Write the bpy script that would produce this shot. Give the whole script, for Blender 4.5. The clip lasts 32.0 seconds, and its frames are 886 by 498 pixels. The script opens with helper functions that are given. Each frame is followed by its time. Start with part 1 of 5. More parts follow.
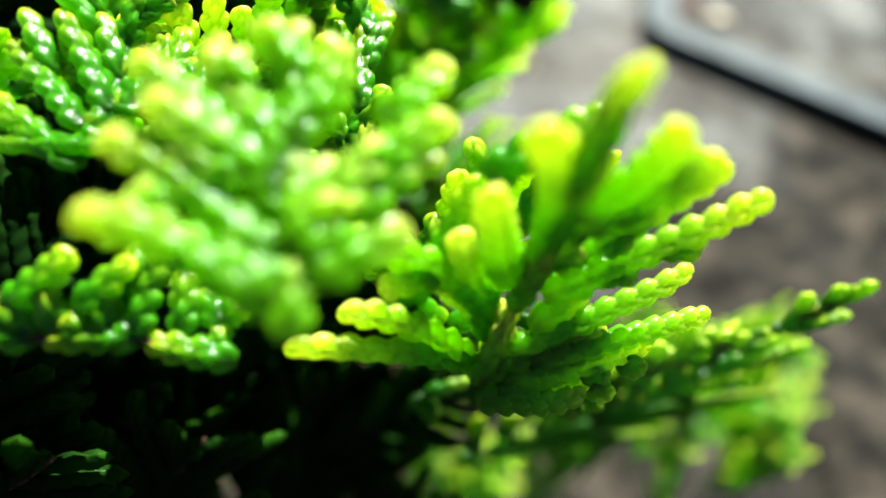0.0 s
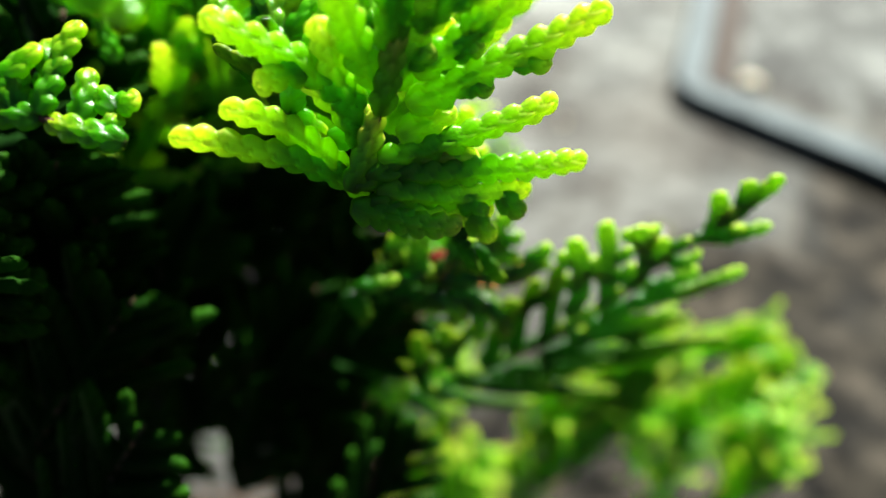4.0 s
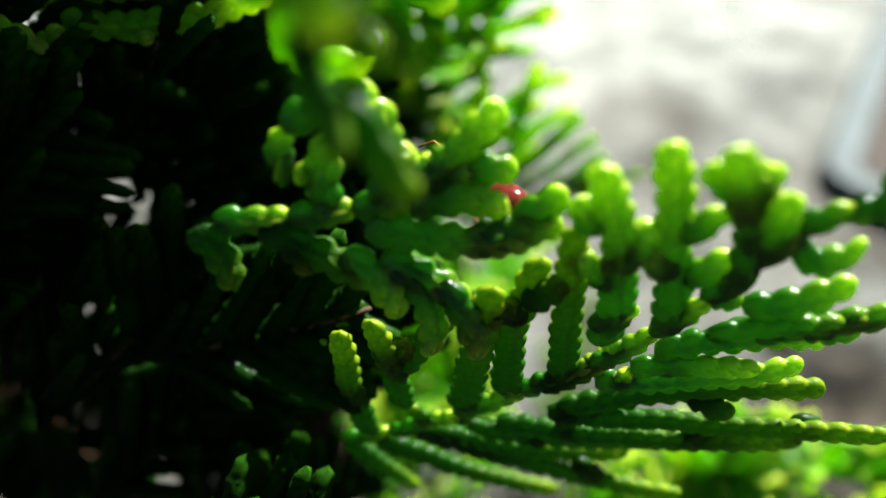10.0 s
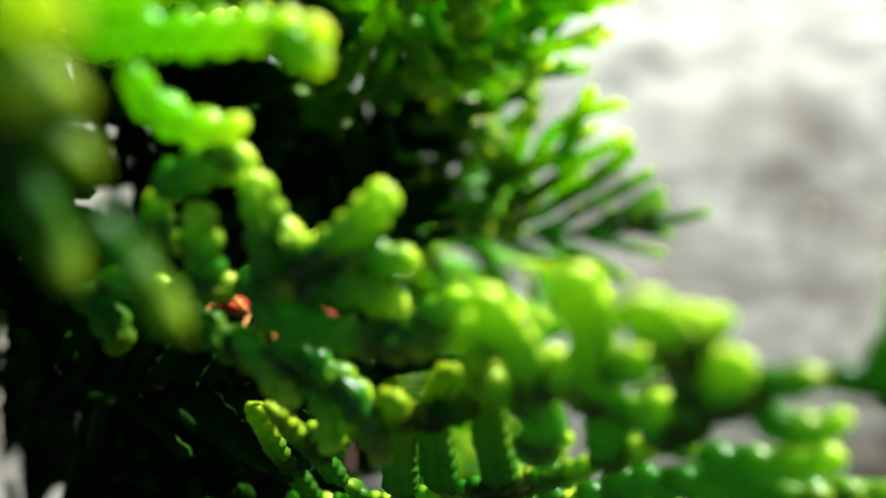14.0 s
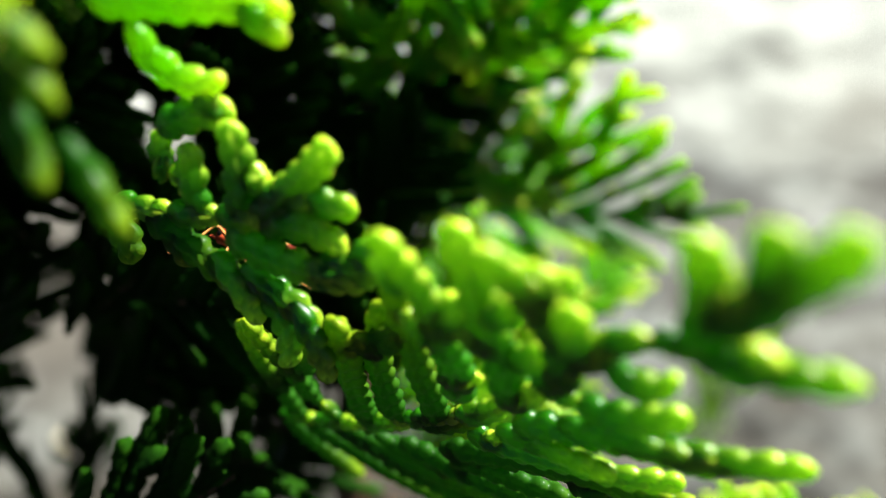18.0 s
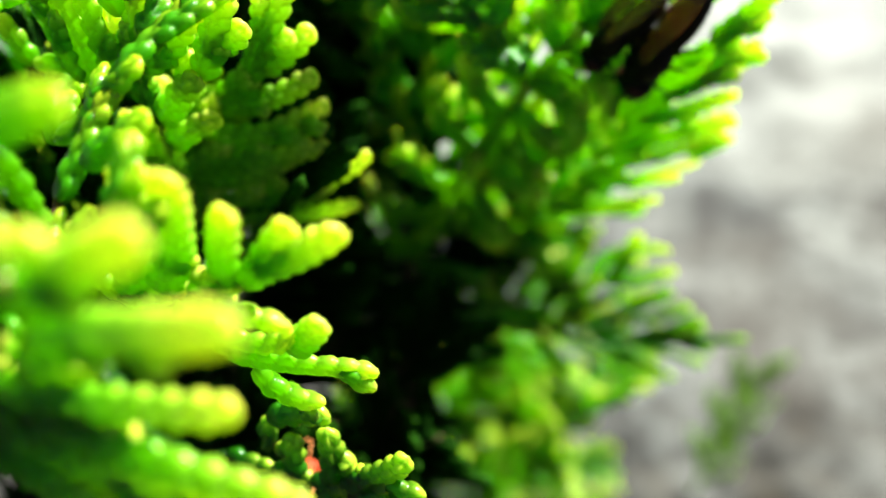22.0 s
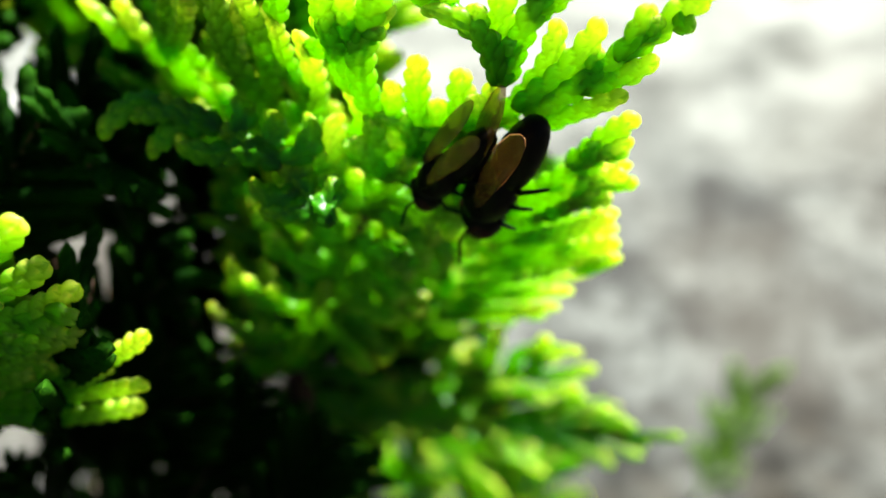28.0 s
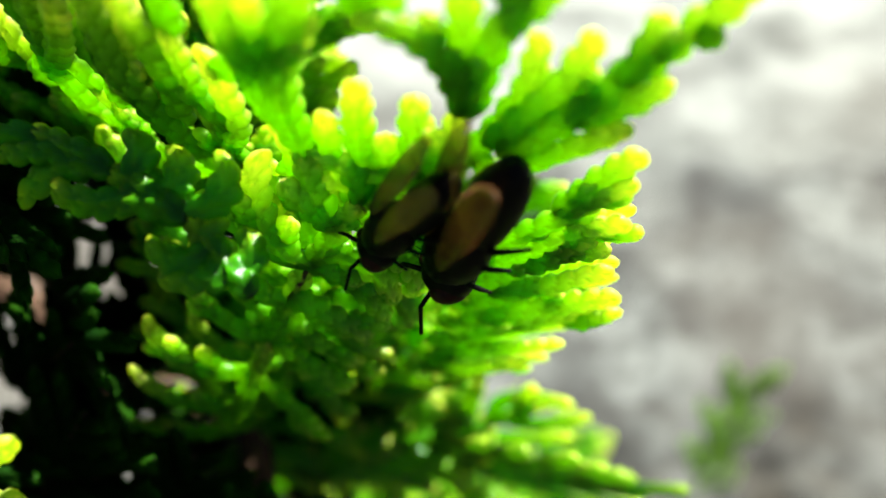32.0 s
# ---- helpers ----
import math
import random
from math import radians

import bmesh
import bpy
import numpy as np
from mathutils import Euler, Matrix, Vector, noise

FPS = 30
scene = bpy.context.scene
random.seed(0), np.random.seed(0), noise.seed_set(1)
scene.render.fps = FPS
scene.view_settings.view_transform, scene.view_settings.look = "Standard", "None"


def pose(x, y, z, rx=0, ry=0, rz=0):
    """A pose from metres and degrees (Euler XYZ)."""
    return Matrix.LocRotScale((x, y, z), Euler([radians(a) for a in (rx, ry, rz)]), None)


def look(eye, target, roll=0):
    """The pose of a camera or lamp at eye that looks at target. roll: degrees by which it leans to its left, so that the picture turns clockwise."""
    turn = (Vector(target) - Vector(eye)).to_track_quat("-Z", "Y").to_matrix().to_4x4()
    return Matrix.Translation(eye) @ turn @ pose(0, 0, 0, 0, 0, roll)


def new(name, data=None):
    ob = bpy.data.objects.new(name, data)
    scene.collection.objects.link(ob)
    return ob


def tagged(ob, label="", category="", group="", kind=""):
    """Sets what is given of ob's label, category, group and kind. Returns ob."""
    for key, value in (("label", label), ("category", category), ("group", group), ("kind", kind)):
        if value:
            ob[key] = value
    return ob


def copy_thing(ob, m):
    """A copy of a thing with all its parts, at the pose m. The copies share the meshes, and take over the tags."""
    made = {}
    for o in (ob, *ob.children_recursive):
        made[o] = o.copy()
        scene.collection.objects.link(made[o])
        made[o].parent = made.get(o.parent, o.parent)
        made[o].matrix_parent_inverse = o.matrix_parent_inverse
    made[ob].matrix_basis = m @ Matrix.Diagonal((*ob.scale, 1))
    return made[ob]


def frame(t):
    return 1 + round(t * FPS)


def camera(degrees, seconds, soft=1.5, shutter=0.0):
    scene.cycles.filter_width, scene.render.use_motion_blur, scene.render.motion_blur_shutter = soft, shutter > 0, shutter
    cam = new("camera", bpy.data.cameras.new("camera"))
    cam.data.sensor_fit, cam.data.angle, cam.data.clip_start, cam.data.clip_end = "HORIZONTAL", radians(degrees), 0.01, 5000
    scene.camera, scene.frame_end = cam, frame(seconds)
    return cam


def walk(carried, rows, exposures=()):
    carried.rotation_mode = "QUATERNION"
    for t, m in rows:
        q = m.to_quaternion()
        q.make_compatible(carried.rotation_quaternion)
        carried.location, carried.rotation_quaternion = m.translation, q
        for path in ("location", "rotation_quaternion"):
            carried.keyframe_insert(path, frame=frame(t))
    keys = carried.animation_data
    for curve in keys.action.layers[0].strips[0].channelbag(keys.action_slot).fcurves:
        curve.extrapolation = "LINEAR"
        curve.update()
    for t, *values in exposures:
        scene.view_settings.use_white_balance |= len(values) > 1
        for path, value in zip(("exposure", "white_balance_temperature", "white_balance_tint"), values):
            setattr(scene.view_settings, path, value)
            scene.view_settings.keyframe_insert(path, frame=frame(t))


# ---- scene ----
cam = camera(66.2, 32.0)
EXPOSURE = 2.25
TINT = 4.0
PATH = [
    (0, -0.01523, 0.01496, 0.01411, 37.51, -2.29, -6.28),
    (0.5, -0.01401, 0.01368, 0.01452, 38.43, -2.06, -6.05),
    (1, -0.01342, 0.01134, 0.01358, 39.28, -1.82, -5.82),
    (1.5, -0.01279, 0.00925, 0.01353, 40.08, -1.62, -5.53),
    (2, -0.01267, 0.00760, 0.01399, 40.80, -1.52, -5.12),
    (2.5, -0.01230, 0.00623, 0.01421, 41.44, -1.48, -4.65),
    (3, -0.01056, 0.00402, 0.01263, 41.95, -1.39, -4.17),
    (3.5, -0.00851, 0.00163, 0.00961, 42.46, -1.20, -3.60),
    (5.5, 0.00000, 0.00000, 0.00000, 45.00, -0.00, 0.00),
    (6, 0.00242, -0.00068, -0.00477, 45.45, 0.13, 1.10),
    (6.5, 0.00352, 0.00049, -0.00751, 45.87, 0.24, 2.25),
    (7, 0.00352, 0.00296, -0.00860, 46.30, 0.31, 3.44),
    (7.5, 0.00275, 0.00531, -0.01053, 46.70, 0.34, 4.67),
    (8, 0.00243, 0.00739, -0.01371, 47.07, 0.27, 5.86),
    (8.5, 0.00287, 0.00943, -0.01627, 47.42, 0.08, 6.96),
    (9, 0.00337, 0.01165, -0.01722, 47.76, -0.16, 7.97),
    (9.5, 0.00392, 0.01402, -0.01725, 48.05, -0.34, 8.88),
    (10, 0.00463, 0.01560, -0.01770, 48.19, -0.36, 9.68),
    (10.5, 0.00536, 0.01598, -0.01897, 48.18, -0.23, 10.47),
    (11, 0.00621, 0.01596, -0.01987, 48.09, 0.01, 11.39),
    (11.5, 0.00718, 0.01697, -0.01878, 48.00, 0.34, 12.54),
    (12, 0.00878, 0.01854, -0.01797, 47.88, 0.73, 13.89),
    (12.5, 0.01047, 0.02050, -0.01766, 47.72, 1.10, 15.39),
    (13, 0.01159, 0.02230, -0.01782, 47.54, 1.42, 16.96),
    (13.5, 0.01240, 0.02394, -0.01825, 47.36, 1.67, 18.53),
    (14, 0.01220, 0.02542, -0.01792, 47.21, 1.89, 20.07),
    (14.5, 0.01160, 0.02638, -0.01741, 47.07, 2.07, 21.58),
    (16.5, 0.01610, 0.02641, -0.01719, 46.13, 2.52, 26.93),
    (17, 0.01774, 0.02606, -0.01657, 45.81, 2.58, 28.05),
    (17.5, 0.01930, 0.02548, -0.01597, 45.49, 2.61, 29.07),
    (18, 0.02064, 0.02492, -0.01558, 45.23, 2.63, 29.93),
    (18.5, 0.02039, 0.02420, -0.01383, 45.12, 2.68, 30.59),
    (19, 0.02028, 0.02465, -0.01110, 45.13, 2.76, 30.99),
    (19.5, 0.01983, 0.02517, -0.00884, 45.25, 2.91, 31.13),
    (20, 0.01879, 0.02663, -0.00667, 45.44, 3.12, 31.07),
    (20.5, 0.01804, 0.02622, -0.00354, 45.56, 3.36, 30.92),
    (21, 0.01658, 0.02640, -0.00058, 45.63, 3.57, 30.76),
    (21.5, 0.01639, 0.02770, 0.00174, 45.57, 3.71, 30.60),
    (22, 0.01707, 0.02884, 0.00398, 45.44, 3.81, 30.48),
    (22.5, 0.01843, 0.02935, 0.00620, 45.28, 3.90, 30.41),
    (23, 0.01932, 0.02976, 0.00878, 45.17, 4.04, 30.41),
    (23.5, 0.02050, 0.03358, 0.01171, 45.12, 4.23, 30.36),
    (24, 0.02248, 0.03898, 0.01169, 45.00, 4.49, 30.23),
    (24.5, 0.02260, 0.04148, 0.01054, 44.87, 4.86, 30.17),
    (26.5, 0.02321, 0.04721, 0.00868, 44.51, 5.82, 30.42),
    (27, 0.02371, 0.05006, 0.00902, 44.41, 6.00, 30.28),
    (27.5, 0.02323, 0.05076, 0.00734, 44.23, 6.16, 30.07),
    (28, 0.02188, 0.05089, 0.00568, 44.08, 6.27, 29.83),
    (28.5, 0.02093, 0.05206, 0.00532, 43.98, 6.28, 29.61),
    (29, 0.02010, 0.05459, 0.00561, 43.93, 6.26, 29.38),
    (29.5, 0.01976, 0.05707, 0.00540, 43.85, 6.26, 29.14),
    (30, 0.02010, 0.05937, 0.00494, 43.74, 6.26, 28.93),
    (30.5, 0.02028, 0.06040, 0.00420, 43.60, 6.26, 28.79),
    (31, 0.02013, 0.06098, 0.00278, 43.45, 6.24, 28.73),
    (31.5, 0.01957, 0.06144, 0.00180, 43.31, 6.21, 28.73),
    (32, 0.01805, 0.06065, 0.00124, 43.16, 6.14, 28.77),
]
# lens held at one focus and one aperture
cam.data.dof.use_dof = True
cam.data.dof.focus_distance = 0.041
cam.data.dof.aperture_fstop = 15.0
walk(cam, [(t, pose(*p)) for t, *p in PATH], exposures=[(0, EXPOSURE, 6500, TINT), (32, EXPOSURE, 6500, TINT)])

# ---- light ----
SUN_HIGH, SUN_TURN = 47, 26          # degrees above the ground; degrees to the right of +y
sun_way = Vector((math.sin(radians(SUN_TURN)) * math.cos(radians(SUN_HIGH)),
                  math.cos(radians(SUN_TURN)) * math.cos(radians(SUN_HIGH)), math.sin(radians(SUN_HIGH))))
world = bpy.data.worlds.new("sky")
scene.world = world
world.use_nodes = True
wn = world.node_tree.nodes
sky = wn.new("ShaderNodeTexSky")
sky.sky_type, sky.sun_disc = "NISHITA", False
sky.sun_elevation, sky.sun_rotation = radians(SUN_HIGH), radians(SUN_TURN)
wn["Background"].inputs["Strength"].default_value = 0.010
world.node_tree.links.new(sky.outputs["Color"], wn["Background"].inputs["Color"])
sun = new("sun", bpy.data.lights.new("sun", "SUN"))
sun.data.energy, sun.data.angle, sun.data.color = 5.0, radians(0.6), (1.0, 0.97, 0.92)
sun.matrix_world = look(sun_way * 3, (0, 0, 0))

# ---- plan: the shrub is laid out to fit the camera's view, in steps of 2.1 mm, in axes that lean 45 degrees with it ----
STEP = 0.0021
LEAN = Matrix.Rotation(radians(-45), 3, "X")
GROUND = -0.360


def plan(x, y, z):
    return LEAN @ Vector((x, y, z)) * STEP


# ---- materials ----
class Nodes:
    """A small wrapper round one node material."""

    def __init__(self, name):
        self.mat = bpy.data.materials.new(name)
        self.mat.use_nodes = True
        self.tree = self.mat.node_tree
        self.bsdf = self.tree.nodes["Principled BSDF"]
        self.out = self.tree.nodes["Material Output"]

    def add(self, kind, **given):
        node = self.tree.nodes.new("ShaderNode" + kind)
        for key, value in given.items():
            if key in node.inputs:
                node.inputs[key].default_value = value
        return node

    def link(self, a, b):
        self.tree.links.new(a, b)

    def noise(self, scale, detail=4, coords="Object", rough=0.55):
        co = self.tree.nodes.get("co") or self.tree.nodes.new("ShaderNodeTexCoord")
        co.name = "co"
        n = self.add("TexNoise", Scale=scale, Detail=detail, Roughness=rough)
        self.link(co.outputs[coords], n.inputs["Vector"])
        return n.outputs["Fac"]

    def ramp(self, fac, stops):
        r = self.add("ValToRGB")
        e = r.color_ramp.elements
        while len(e) < len(stops):
            e.new(0.5)
        for el, (at, colour) in zip(e, stops):
            el.position, el.color = at, (*colour, 1)
        self.link(fac, r.inputs["Fac"])
        return r.outputs["Color"]

    def mix(self, fac, a, b, how="MIX"):
        m = self.add("MixRGB")
        m.blend_type = how
        for slot, v in ((0, fac), (1, a), (2, b)):
            if isinstance(v, (int, float)):
                m.inputs[slot].default_value = v
            elif isinstance(v, tuple):
                m.inputs[slot].default_value = (*v, 1)
            else:
                self.link(v, m.inputs[slot])
        return m.outputs["Color"]

    def bump(self, height, strength, distance):
        b = self.add("Bump", Strength=strength, Distance=distance)
        self.link(height, b.inputs["Height"])
        self.link(b.outputs["Normal"], self.bsdf.inputs["Normal"])


def foliage(name, base, tip, glow, young=0.5, through_light=0.6, rough=0.30, gloss=0.55):
    """Scale leaves: deep green, yellow at the growing tip and paler at each leaf's edge, lit through by the sun; shade
    in the creases is put into the colour.
    """
    m = Nodes(name)
    co = m.add("TexCoord")
    co.name = "co"
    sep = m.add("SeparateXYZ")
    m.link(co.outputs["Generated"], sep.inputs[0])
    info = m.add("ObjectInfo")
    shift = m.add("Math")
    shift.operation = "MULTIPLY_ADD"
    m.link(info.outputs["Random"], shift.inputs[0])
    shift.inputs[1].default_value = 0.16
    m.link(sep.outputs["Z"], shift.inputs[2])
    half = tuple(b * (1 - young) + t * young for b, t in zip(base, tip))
    # darkened twig foot stands in for shade; the yellow tip is leaf colour
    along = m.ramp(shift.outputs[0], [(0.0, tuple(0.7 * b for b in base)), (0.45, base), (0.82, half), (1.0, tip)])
    relief = m.add("Attribute")
    relief.attribute_name = "relief"
    # pale leaf margins; the darkened creases are shade put into the colour
    edge = m.ramp(relief.outputs["Fac"], [(0.0, (0.24, 0.32, 0.2)), (0.35, (0.66, 0.76, 0.6)), (0.75, (1.1, 1.08, 1.05)), (1.0, (1.9, 1.5, 1.5))])
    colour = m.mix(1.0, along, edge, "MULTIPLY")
    spots = m.noise(0.9, 5)
    colour = m.mix(m.ramp(spots, [(0.35, (0, 0, 0)), (0.75, (0.6, 0.6, 0.6))]), colour, m.mix(0.5, colour, tuple(0.7 * b for b in base)))
    fine = m.noise(9.0, 3)
    colour = m.mix(0.25, colour, m.ramp(fine, [(0.3, (0.6, 0.65, 0.5)), (0.7, (1, 1, 1))]), "MULTIPLY")
    m.link(colour, m.bsdf.inputs["Base Color"])
    m.bsdf.inputs["Roughness"].default_value = rough
    m.bsdf.inputs["Specular IOR Level"].default_value = gloss
    m.bsdf.inputs["Coat Weight"].default_value = 0.5 * gloss
    m.bsdf.inputs["Coat Roughness"].default_value = 0.16
    m.bump(fine, 0.4, 0.0001)
    lit = m.add("BsdfTranslucent")
    m.link(m.mix(0.38, colour, glow), lit.inputs["Color"])
    both = m.add("MixShader")
    both.inputs[0].default_value = through_light
    m.link(m.bsdf.outputs[0], both.inputs[1])
    m.link(lit.outputs[0], both.inputs[2])
    m.link(both.outputs[0], m.out.inputs["Surface"])
    return m.mat


def plain(name, colour, rough, metal=0.0, spread=0.35, scale=300.0, bump=0.2, depth=0.0002, gloss=0.25):
    m = Nodes(name)
    n = m.noise(scale, 6)
    m.link(m.ramp(n, [(0.25, tuple(c * (1 - spread) for c in colour)), (0.75, tuple(min(1, c * (1 + spread)) for c in colour))]),
           m.bsdf.inputs["Base Color"])
    m.bsdf.inputs["Roughness"].default_value, m.bsdf.inputs["Metallic"].default_value = rough, metal
    m.bsdf.inputs["Specular IOR Level"].default_value = gloss
    m.bump(n, bump, depth)
    return m.mat


def concrete():
    m = Nodes("worn_concrete")
    big, mid, small, fine = m.noise(2.2, 4), m.noise(12, 6, rough=0.62), m.noise(70, 6, rough=0.65), m.noise(420, 6)
    colour = m.ramp(mid, [(0.36, (0.040, 0.040, 0.040)), (0.49, (0.102, 0.107, 0.102)), (0.62, (0.185, 0.194, 0.184))])
    colour = m.mix(m.ramp(small, [(0.36, (0.75, 0.75, 0.75)), (0.55, (0, 0, 0))]), colour, (0.03, 0.028, 0.025))
    colour = m.mix(m.ramp(big, [(0.46, (0, 0, 0)), (0.62, (0.6, 0.6, 0.6))]), colour, (0.095, 0.082, 0.067))
    # brown soil at the near right, thinning out; far concrete paled to stand for sun glare
    co = m.tree.nodes["co"]
    sep = m.add("SeparateXYZ")
    m.link(co.outputs["Object"], sep.inputs[0])
    edge = m.add("Math")
    edge.operation = "MULTIPLY_ADD"
    m.link(mid, edge.inputs[0])
    edge.inputs[1].default_value = 0.25
    slant = m.add("Math")
    slant.operation = "MULTIPLY_ADD"
    m.link(sep.outputs["X"], slant.inputs[0])
    slant.inputs[1].default_value = -0.6
    m.link(sep.outputs["Y"], slant.inputs[2])
    m.link(slant.outputs[0], edge.inputs[2])
    soil = m.ramp(m.noise(34, 6, rough=0.62), [(0.42, (0.003, 0.0025, 0.002)), (0.53, (0.022, 0.019, 0.014)), (0.66, (0.065, 0.055, 0.042))])
    colour = m.mix(m.ramp(edge.outputs[0], [(0.30, (0.95, 0.95, 0.95)), (0.42, (0, 0, 0))]), colour, soil)
    pale = m.ramp(mid, [(0.35, (0.13, 0.136, 0.127)), (0.6, (0.295, 0.306, 0.285))])
    colour = m.mix(m.ramp(edge.outputs[0], [(0.58, (0, 0, 0)), (0.90, (0.9, 0.9, 0.9))]), colour, pale)
    colour = m.mix(0.5, colour, m.ramp(fine, [(0.3, (0.55, 0.54, 0.53)), (0.7, (1, 1, 1))]), "MULTIPLY")
    colour = m.mix(1.0, colour, (0.96, 0.96, 0.96), "MULTIPLY")
    m.link(colour, m.bsdf.inputs["Base Color"])
    m.bsdf.inputs["Specular IOR Level"].default_value = 0.05
    m.link(m.ramp(mid, [(0.3, (0.85, 0.85, 0.85)), (0.7, (0.7, 0.7, 0.7))]), m.bsdf.inputs["Roughness"])
    m.bump(m.mix(0.5, small, fine), 0.6, 0.003)
    return m.mat


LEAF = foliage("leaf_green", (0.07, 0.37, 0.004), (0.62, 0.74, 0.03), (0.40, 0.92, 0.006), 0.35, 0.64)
# yellow young growth; its brightness also stands in for sun on inner sprays
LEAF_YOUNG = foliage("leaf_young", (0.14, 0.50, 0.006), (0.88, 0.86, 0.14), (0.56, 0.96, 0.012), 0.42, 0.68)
# brighter copy of the young leaf: sunlight put into the colours
LEAF_LIT = foliage("leaf_lit", (0.20, 0.62, 0.009), (0.95, 0.92, 0.22), (0.65, 1.0, 0.018), 0.40, 0.76)
# darker copy of the leaf green: shade on the frond is in the colours
LEAF_PART_SHADE = foliage("leaf_part_shade", (0.022, 0.15, 0.003), (0.58, 0.80, 0.05), (0.20, 0.58, 0.005), 0.40, 0.56)
# shade put into the colours, for drooping twigs and those near a stem's foot
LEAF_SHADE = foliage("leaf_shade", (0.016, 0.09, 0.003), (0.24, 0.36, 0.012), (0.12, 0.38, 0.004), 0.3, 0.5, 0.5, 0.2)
# near-black copy that paints the darkness inside the shrub into the leaf
LEAF_DEEP_SHADE = foliage("leaf_deep_shade", (0.005, 0.030, 0.002), (0.022, 0.09, 0.003), (0.05, 0.20, 0.002), 0.4, 0.40, 0.75, 0.06)
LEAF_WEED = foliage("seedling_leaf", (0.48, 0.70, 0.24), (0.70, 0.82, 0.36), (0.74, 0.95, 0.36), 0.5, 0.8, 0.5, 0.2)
BARK = plain("bark", (0.075, 0.042, 0.025), 0.85, spread=0.5, scale=900, bump=0.6, depth=0.0005)
DRY_LEAF = foliage("dry_leaf", (0.16, 0.15, 0.01), (0.28, 0.22, 0.02), (0.45, 0.40, 0.02), 0.5, 0.4)
CONCRETE = concrete()
STEEL = plain("painted_steel", (0.070, 0.086, 0.092), 0.6, 0.0, 0.4, 60, 0.25, gloss=0.06)
RUST = plain("rusty_steel", (0.026, 0.018, 0.013), 0.8, 0.2, 0.5, 220, 0.5)


# ---- building blocks ----
def part(name, bm, material, parent, label="", at=None, smooth=True):
    me = bpy.data.meshes.new(name)
    bm.to_mesh(me)
    bm.free()
    for p in me.polygons:
        p.use_smooth = smooth
    me.materials.append(material)
    ob = new(name, me)
    if parent:
        ob.parent = parent
    if at is not None:
        ob.matrix_basis = at
    return tagged(ob, label)


def loft(bm, rings, close=True):
    """Skin a row of rings, each a list of points."""
    made = [[bm.verts.new(p) for p in ring] for ring in rings]
    n = len(made[0])
    for a, b in zip(made, made[1:]):
        for i in range(n):
            bm.faces.new((a[i], a[(i + 1) % n], b[(i + 1) % n], b[i]))
    if close:
        bm.faces.new(list(reversed(made[0])))
        bm.faces.new(made[-1])


def tube(bm, points, radii, sides=8):
    rings = []
    pts = [Vector(p) for p in points]
    for i, p in enumerate(pts):
        way = (pts[min(i + 1, len(pts) - 1)] - pts[max(i - 1, 0)]).normalized()
        side = way.orthogonal().normalized() if i == 0 else (side - way * side.dot(way)).normalized()
        up = way.cross(side)
        rings.append([p + radii[i] * (side * math.cos(a) + up * math.sin(a)) for a in np.linspace(0, 2 * math.pi, sides, endpoint=False).tolist()])
    loft(bm, rings)


def ball(bm, centre, size, turn=None, rings=8, sides=12):
    m = Matrix.Translation(centre) @ (turn or Matrix.Identity(4)) @ Matrix.Diagonal((*size, 1))
    bmesh.ops.create_uvsphere(bm, u_segments=sides, v_segments=rings, radius=1, matrix=m)


def swell(s):
    """How far a scale leaf stands off the twig, from its foot (0) to its free tip (1)."""
    if s <= 0 or s >= 1:
        return 0.0
    return math.sin(0.5 * math.pi * s / 0.74) ** 0.9 if s < 0.74 else math.sqrt(max(0.0, 1 - ((s - 0.74) / 0.26) ** 2))


